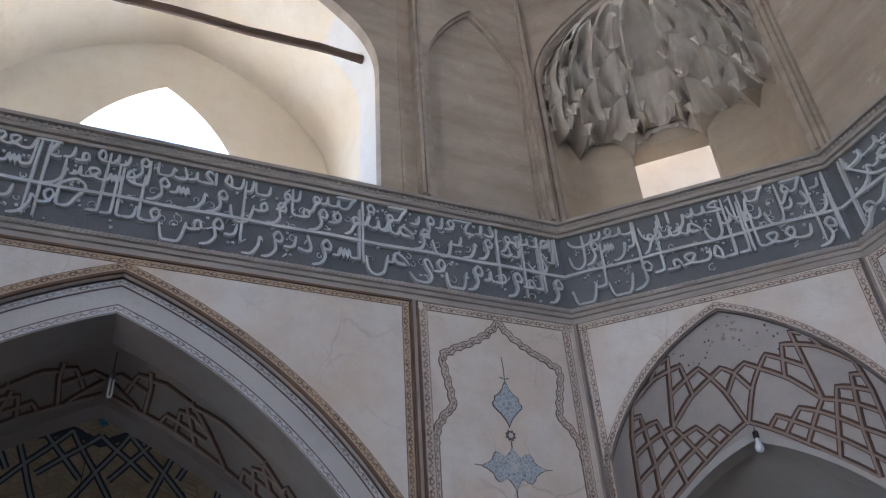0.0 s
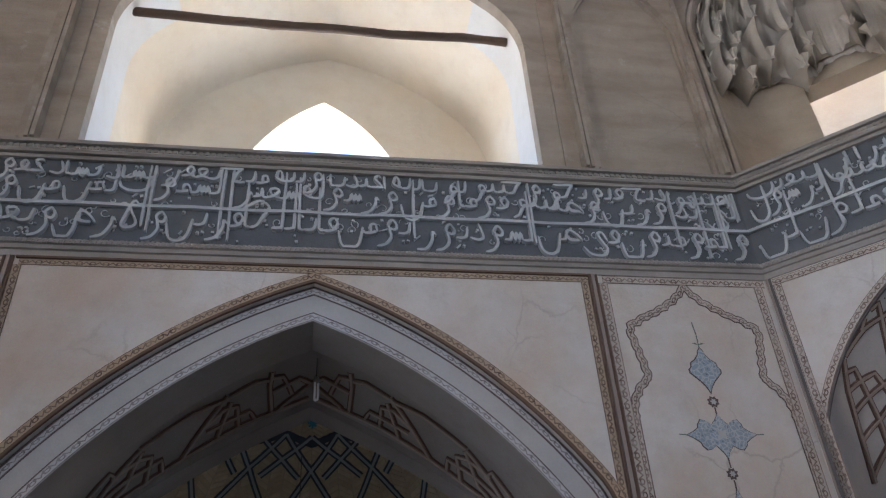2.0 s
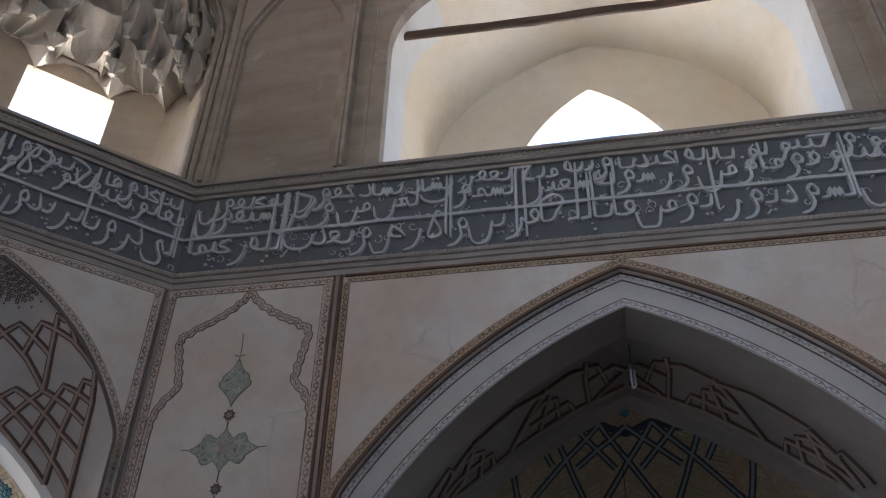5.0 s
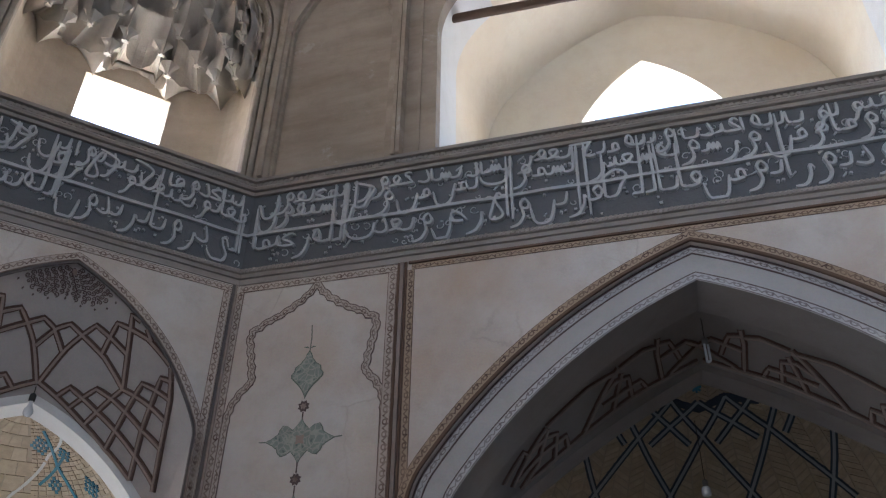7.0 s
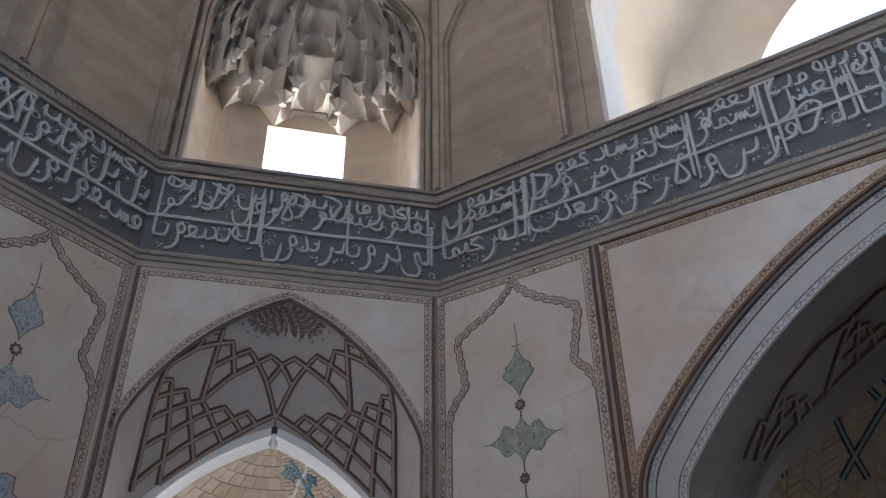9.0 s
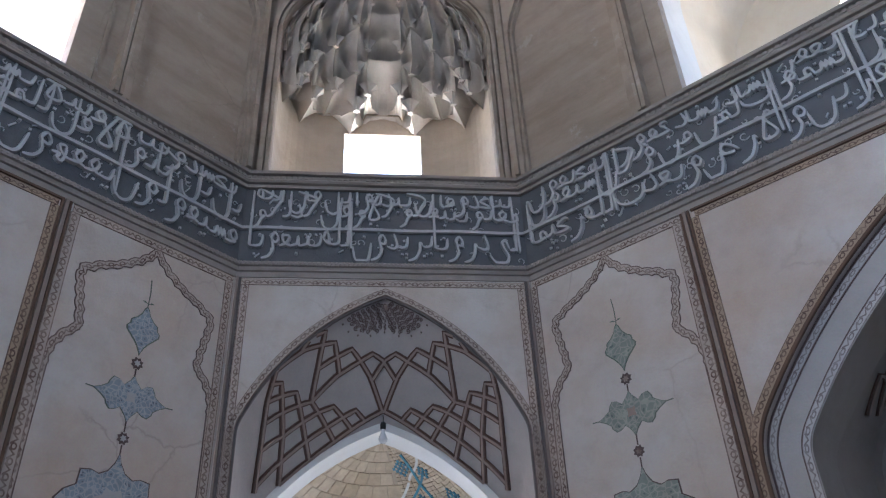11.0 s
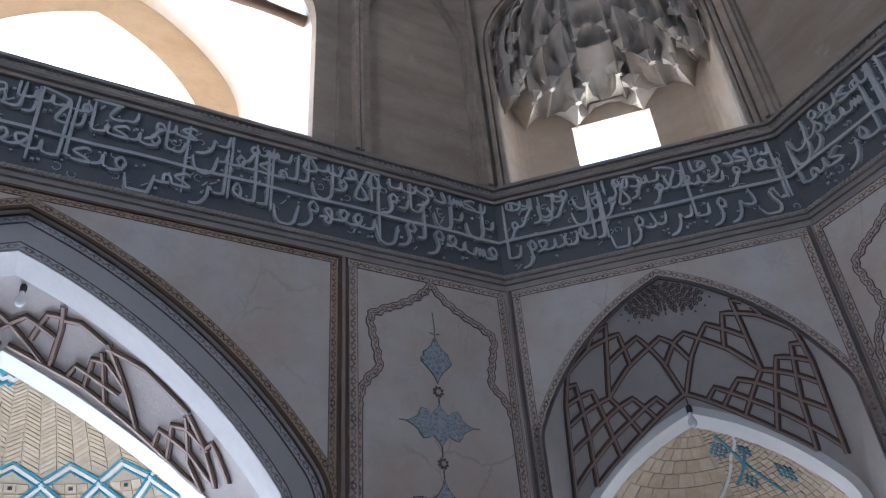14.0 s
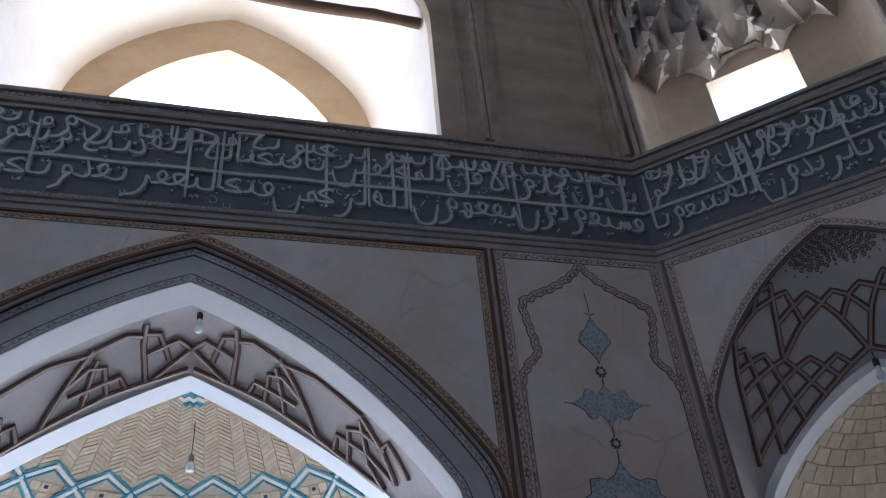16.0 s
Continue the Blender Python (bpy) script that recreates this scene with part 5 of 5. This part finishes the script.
def half_dome(side, name, arch, d0, apex, reach, squash, mat, label, floor_z=0.0, door=(8, 19)):
    """A half-dome of the arch's own profile behind it, on an apse wall; door is an unseen doorway added for light."""
    m, _ = side_frame(SIDES[side])
    lift = apex - (arch.cz + math.sqrt(arch.R ** 2 - arch.cx ** 2))
    g, rows = Geo(), []
    steps = 16
    for k in range(steps + 1):
        r = reach * k / steps
        z = arch.cz + math.sqrt(max(0.01, arch.R ** 2 - (r + arch.cx) ** 2)) + lift
        rows.append([(r * math.cos(math.pi * q / 28), d0 + r * squash * math.sin(math.pi * q / 28), z) for q in range(29)])
    g.loft(rows)
    zb = rows[-1][0][2]
    ring_ = [(p[0], p[1]) for p in rows[-1]]
    for q in range(28):
        (a, b), (c, d) = ring_[q], ring_[q + 1]
        top_door = 2.55 if door and door[0] <= q <= door[1] else None
        g.add([(a, b, top_door or floor_z), (c, d, top_door or floor_z), (c, d, zb), (a, b, zb)], [(0, 1, 2, 3)])
    return structure("half_dome_" + name, g.mesh("half_dome", mat, True), m, label, "vault"), lift


def dome_point(arch, lift, d0, squash, r, a, proud):
    """A point of that half-dome at radius r and bearing a (0 right, pi left), standing proud of it."""
    z = arch.cz + math.sqrt(max(0.01, arch.R ** 2 - (r + arch.cx) ** 2)) + lift
    z2 = arch.cz + math.sqrt(max(0.01, arch.R ** 2 - (r + 0.01 + arch.cx) ** 2)) + lift
    slope = (z - z2) / 0.01
    n = Vector((-slope * math.cos(a), -slope * math.sin(a) / squash, -1)).normalized()
    return Vector((r * math.cos(a), d0 + r * squash * math.sin(a), z)) + n * proud


def dome_strip(parent, args, path, width, mat, name, h=0.012, seg=0.05):
    """A raised strip along (r, bearing) points on a half-dome."""
    pts = []
    for (r0, a0), (r1, a1) in zip(path[:-1], path[1:]):
        k = max(1, int(math.hypot(r1 - r0, (a1 - a0) * (r0 + r1) / 2) / seg))
        pts += [(r0 + (r1 - r0) * q / k, a0 + (a1 - a0) * q / k) for q in range(k)]
    pts.append(path[-1])
    g, rows = Geo(), []
    mid = [dome_point(*args, r, a, 0.0) for r, a in pts]
    top = [dome_point(*args, r, a, 1.0) for r, a in pts]
    for k in range(len(pts)):
        n = (top[k] - mid[k]).normalized()
        way = mid[min(k + 1, len(mid) - 1)] - mid[max(k - 1, 0)]
        s = way.cross(n).normalized() * width / 2
        rows.append([tuple(mid[k] + s), tuple(mid[k] + s + n * h), tuple(mid[k] - s + n * h), tuple(mid[k] - s)])
    g.loft(rows)
    return piece(name, g.mesh(name, mat), parent)


def herringbone(parent, args, r0, r1, columns, course, skew, limit, a_from=0.0, a_to=math.pi):
    """Courses of small bricks laid in chevrons that fan out from the crown; the first are single bricks, the rest one mesh."""
    rest, made = Geo(), 0
    rows = int((r1 - r0) / course)
    for k in range(rows - 1, -1, -1):
        for c in range(columns):
            for half_ in (0, 1):
                a0 = a_from + (a_to - a_from) * (c + half_ / 2) / columns
                a1 = a_from + (a_to - a_from) * (c + (half_ + 1) / 2) / columns
                gap = (a1 - a0) * 0.05
                t0, t1 = (skew, 0.0) if half_ == 0 else (0.0, skew)
                ra = r0 + k * course
                j = random.uniform(-0.002, 0.002)
                h = 0.010 + random.uniform(-0.003, 0.004)
                q = [(ra + t0 + j, a0 + gap), (ra + t1 + j, a1 - gap), (ra + t1 + course * 0.82 + j, a1 - gap), (ra + t0 + course * 0.82 + j, a0 + gap)]
                pts = [tuple(dome_point(*args, max(0.005, r), a, 0.0)) for r, a in q] + [tuple(dome_point(*args, max(0.005, r), a, h)) for r, a in q]
                fs = [(4, 5, 6, 7), (0, 1, 5, 4), (1, 2, 6, 5), (2, 3, 7, 6), (3, 0, 4, 7)]
                if made < limit:
                    g = Geo()
                    g.add(pts, fs)
                    piece("brick", g.mesh("brick", BRICK), parent)
                    made += 1
                else:
                    rest.add(pts, fs)
    if rest.v:
        tagged(piece("brickwork", rest.mesh("brickwork", BRICK), parent), "remaining herringbone courses of buff brick", kind="stuff")


# west: bright buff brick with a white and blue zigzag
dw, lift_w = half_dome("west", "west", BACK_DOME, 1.40, 5.30, 2.10, 0.90, MORTAR, "buff herringbone brick half-dome with white and blue bands")
args_w = (BACK_DOME, lift_w, 1.40, 0.90)
herringbone(dw, args_w, 0.95, 1.74, 19, 0.027, 0.045, 300)
for off, width, mat, nm, hh in ((0.0, 0.030, TILE_WHITE, "white_band", 0.020), (-0.024, 0.016, TILE, "blue_band", 0.018), (0.024, 0.014, TILE, "blue_band", 0.018)):
    zig = [(1.71 + off + (0.0 if q % 2 else 0.09), math.pi * q / 24) for q in range(25)]
    dome_strip(dw, args_w, zig, width, mat, nm, hh)
    zag = [(1.93 + off - (0.0 if q % 2 else 0.12), math.pi * q / 24) for q in range(25)]
    dome_strip(dw, args_w, zag, width, mat, nm, hh + 0.003)
for q in range(1, 24, 2):
    a = math.pi * q / 24
    dome_strip(dw, args_w, [(1.82, a - 0.010), (1.82, a + 0.010)], 0.028, TILE_DARK, "stud", 0.018)
herringbone(dw, args_w, 1.80, 2.06, 30, 0.05, 0.0, 0)
for k, (r, w_) in enumerate(((1.10, 0.05), (1.15, 0.035), (1.19, 0.03))):
    reach_ = 0.14 - 0.035 * k
    star = [(r + (0.022 if q % 2 else 0.0), math.pi / 2 + reach_ * (q - 3) / 3) for q in range(7)]
    dome_strip(dw, args_w, star, w_, TILE if k != 1 else TILE_WHITE, "blue_star", 0.019)

# north: the same form in the dark, with a net of dark strapwork
# its narrow doorway is out of view, added to brighten the dome a little
dn, lift_n = half_dome("north", "north", BACK_DOME, 1.40, 5.22, 2.10, 0.92, MORTAR, "dim buff brick half-dome with dark blue strapwork", door=(13, 14))
dn.matrix_world = dn.matrix_world @ Matrix.Translation((-0.02, 0, 0))
args_n = (BACK_DOME, lift_n, 1.40, 0.92)
herringbone(dn, args_n, 0.95, 2.05, 19, 0.036, 0.045, 300)
for q in range(17):
    a = math.pi * q / 16
    for s in (-1, 1):
        path = [(1.22 if q % 2 else 1.28, a), (1.50, a + s * math.pi / 16), (1.95, a + s * math.pi / 7)]
        if q % 2 == 0:
            path = [(1.24, a), (1.42, a + s * math.pi / 16), (1.55, a + s * math.pi / 10)]
        path = [(r, min(math.pi, max(0.0, b))) for r, b in path]
        dome_strip(dn, args_n, path, 0.062, TILE_DARK, "strapwork", 0.016)
        dome_strip(dn, args_n, path, 0.024, STRAP, "strap_line", 0.021)
zig = [(1.22 if q % 2 else 1.30, math.pi * q / 16) for q in range(17)]
dome_strip(dn, args_n, zig, 0.07, TILE_DARK, "strapwork", 0.017)
for q in range(7):
    a = math.pi * (q + 0.5) / 7
    for b in range(4):
        t = b * math.pi / 4
        dome_strip(dn, args_n, [(1.12 - 0.045 * math.cos(t), a - 0.04 * math.sin(t)), (1.12 + 0.045 * math.cos(t), a + 0.04 * math.sin(t))], 0.02, TILE, "blue_star", 0.02 + 0.001 * b)

# northwest: plain buff tiles and a brick side with blue diamonds, beyond a white seam
dc, lift_c = half_dome("northwest", "northwest", INNER_NARROW, 0.79, 3.87, 1.03, 1.0, MORTAR, "buff brick half-dome with turquoise diamonds")
args_c = (INNER_NARROW, lift_c, 0.79, 1.0)
herringbone(dc, args_c, 0.03, 0.95, 7, 0.03, 0.0, 190, 0.0, 1.25)
for k in range(9):
    for q in range(7):
        r, a = 0.08 + k * 0.10, 1.32 + (math.pi - 1.32) * (q + (0.5 if k % 2 else 0.0)) / 7.5
        w = (math.pi - 1.32) / 7.5 * 0.47
        quad = [(r, a - w), (r, a + w), (r + 0.094, a + w), (r + 0.094, a - w)]
        g = Geo()
        g.add([tuple(dome_point(*args_c, max(rr, 0.01), min(aa, math.pi), p)) for p in (0.0, 0.008) for rr, aa in quad], [(4, 5, 6, 7), (0, 1, 5, 4), (1, 2, 6, 5), (2, 3, 7, 6), (3, 0, 4, 7)])
        piece("tile", g.mesh("tile", BRICK), dc)
dome_strip(dc, args_c, [(0.30, 0.35), (0.42, 0.95), (0.70, 1.45), (1.0, 1.75)], 0.022, TILE_WHITE, "white_seam", 0.014)


def diamond_net(r, a, count, size):
    """A diamond made of small blue tiles."""
    for i in range(count):
        for j in range(count):
            dr = (i + j - count + 1) * size * 0.62
            da = (i - j) * size * 0.62 / max(r, 0.2)
            dome_strip(dc, args_c, [(r + dr - size * 0.35, a + da), (r + dr + size * 0.35, a + da)], size * 0.66, TILE_TEAL, "blue_tile", 0.016)


for r, a, cnt in ((0.34, 1.05, 4), (0.42, 0.62, 3), (0.62, 0.95, 3), (0.66, 0.45, 4), (0.80, 1.12, 3)):
    diamond_net(r, a, cnt, 0.034)
for path in ([(0.22, 0.80), (0.50, 0.85), (0.75, 0.70)], [(0.5, 0.85), (0.42, 0.62)], [(0.50, 0.85), (0.62, 1.15)]):
    dome_strip(dc, args_c, path, 0.022, TILE_TEAL, "blue_strap", 0.017)

# northeast: a plain passage vault, its dimness put into the grey of the plaster
half_dome("northeast", "northeast", INNER_NARROW, 0.79, 3.87, 1.03, 1.0, SHADE_GREY, "plain plastered passage vault, greyed for its shade", door=None)
half_dome("southeast", "southeast", INNER_NARROW, 0.79, 3.87, 1.03, 1.0, SHADE_GREY, "plain plastered passage vault, greyed for its shade", door=None)
# east and south: out of view, added to shut daylight out of the hall
half_dome("east", "east", INNER_WIDE, 0.45, 4.4, 1.75, 0.80, SHADE_GREY, "unseen plain half-dome added to keep daylight out of the arch", door=None)
half_dome("south", "south", INNER_WIDE, 0.45, 4.4, 1.75, 0.80, SHADE_GREY, "unseen plain half-dome added to keep daylight out of the arch", door=None)
half_dome("southwest", "southwest", INNER_NARROW, 0.79, 3.87, 1.03, 1.0, SHADE_GREY, "plain plastered passage vault, greyed for its shade", door=None)

# ---- lamps, none of them lit ----


def bulb_lamp(side, u, depth, z, drop, kind, label):
    """A hanging lamp: cable, holder and bulb; z is the bulb's lower end."""
    m, _ = side_frame(SIDES[side])
    root = new("hanging_bulb", None)
    root.matrix_world = m @ Matrix.Translation((u, depth, z))
    tagged(root, label, "light bulb", "hanging bulbs under the vaults")
    hgt = {"pear": 0.115, "cap": 0.085, "stick": 0.14}[kind]
    g = Geo()
    if kind == "pear":
        lathe(g, [(0.002, 0.0), (0.018, 0.004), (0.029, 0.018), (0.033, 0.036), (0.028, 0.056), (0.018, 0.076), (0.0135, 0.09), (0.013, hgt)], 16)
    elif kind == "cap":
        lathe(g, [(0.002, 0.0), (0.024, 0.002), (0.034, 0.008), (0.037, 0.025), (0.036, 0.06), (0.028, 0.078), (0.014, hgt)], 16)
    else:
        for k in range(3):
            a = k * 2.094
            x, y = 0.016 * math.cos(a), 0.016 * math.sin(a)
            tube(g, [(x, y, 0.012), (x, y, hgt)], 0.0085, 8)
            tube(g, [(x, y, 0.012), (0, 0, 0.002)], 0.0085, 6)
    piece("bulb", g.mesh("bulb", BULB, True), root)
    g = Geo()
    lathe(g, [(0.012, 0), (0.021, 0.003), (0.022, 0.045), (0.015, 0.056), (0.004, 0.06)], 14, (0, 0, hgt - 0.004))
    piece("holder", g.mesh("holder", METAL if kind != "pear" else CABLE, True), root)
    g = Geo()
    tube(g, [(0, 0, hgt + 0.05), (0.002, 0, hgt + 0.05 + drop * 0.5), (0, 0, hgt + 0.05 + drop)], 0.0035, 6)
    piece("cable", g.mesh("cable", CABLE), root)


bulb_lamp("north", 0.005, 0.80, 4.16, 0.26, "stick", "unlit stick-shaped lamp bulb hung under the north vault")
bulb_lamp("north", -0.10, 2.05, 3.57, 0.50, "cap", "unlit white capped bulb hung in the dim half-dome")
bulb_lamp("west", 0.07, 0.74, 4.43, 0.03, "pear", "unlit clear bulb hung under the ribbed vault")
bulb_lamp("west", 0.06, 1.92, 3.86, 0.28, "cap", "unlit white capped bulb hung on a cord before bright brickwork")
bulb_lamp("northwest", 0.0, 0.50, 3.69, 0.06, "pear", "unlit clear bulb at the corner niche crown")
bulb_lamp("northeast", 0.03, 0.50, 3.70, 0.06, "pear", "unlit white bulb at the faded niche crown")

# a cream wall over the roof, outside the northeast niche window
m_ne, _ = side_frame(SIDES["northeast"])
g = Geo()
g.box(-4.0, 4.0, 1.5, 1.9, 5.45, 11.6)
structure("outer_wall", g.mesh("outer_wall", CREAM), m_ne, "cream plastered outer wall rising over the roof", "wall")
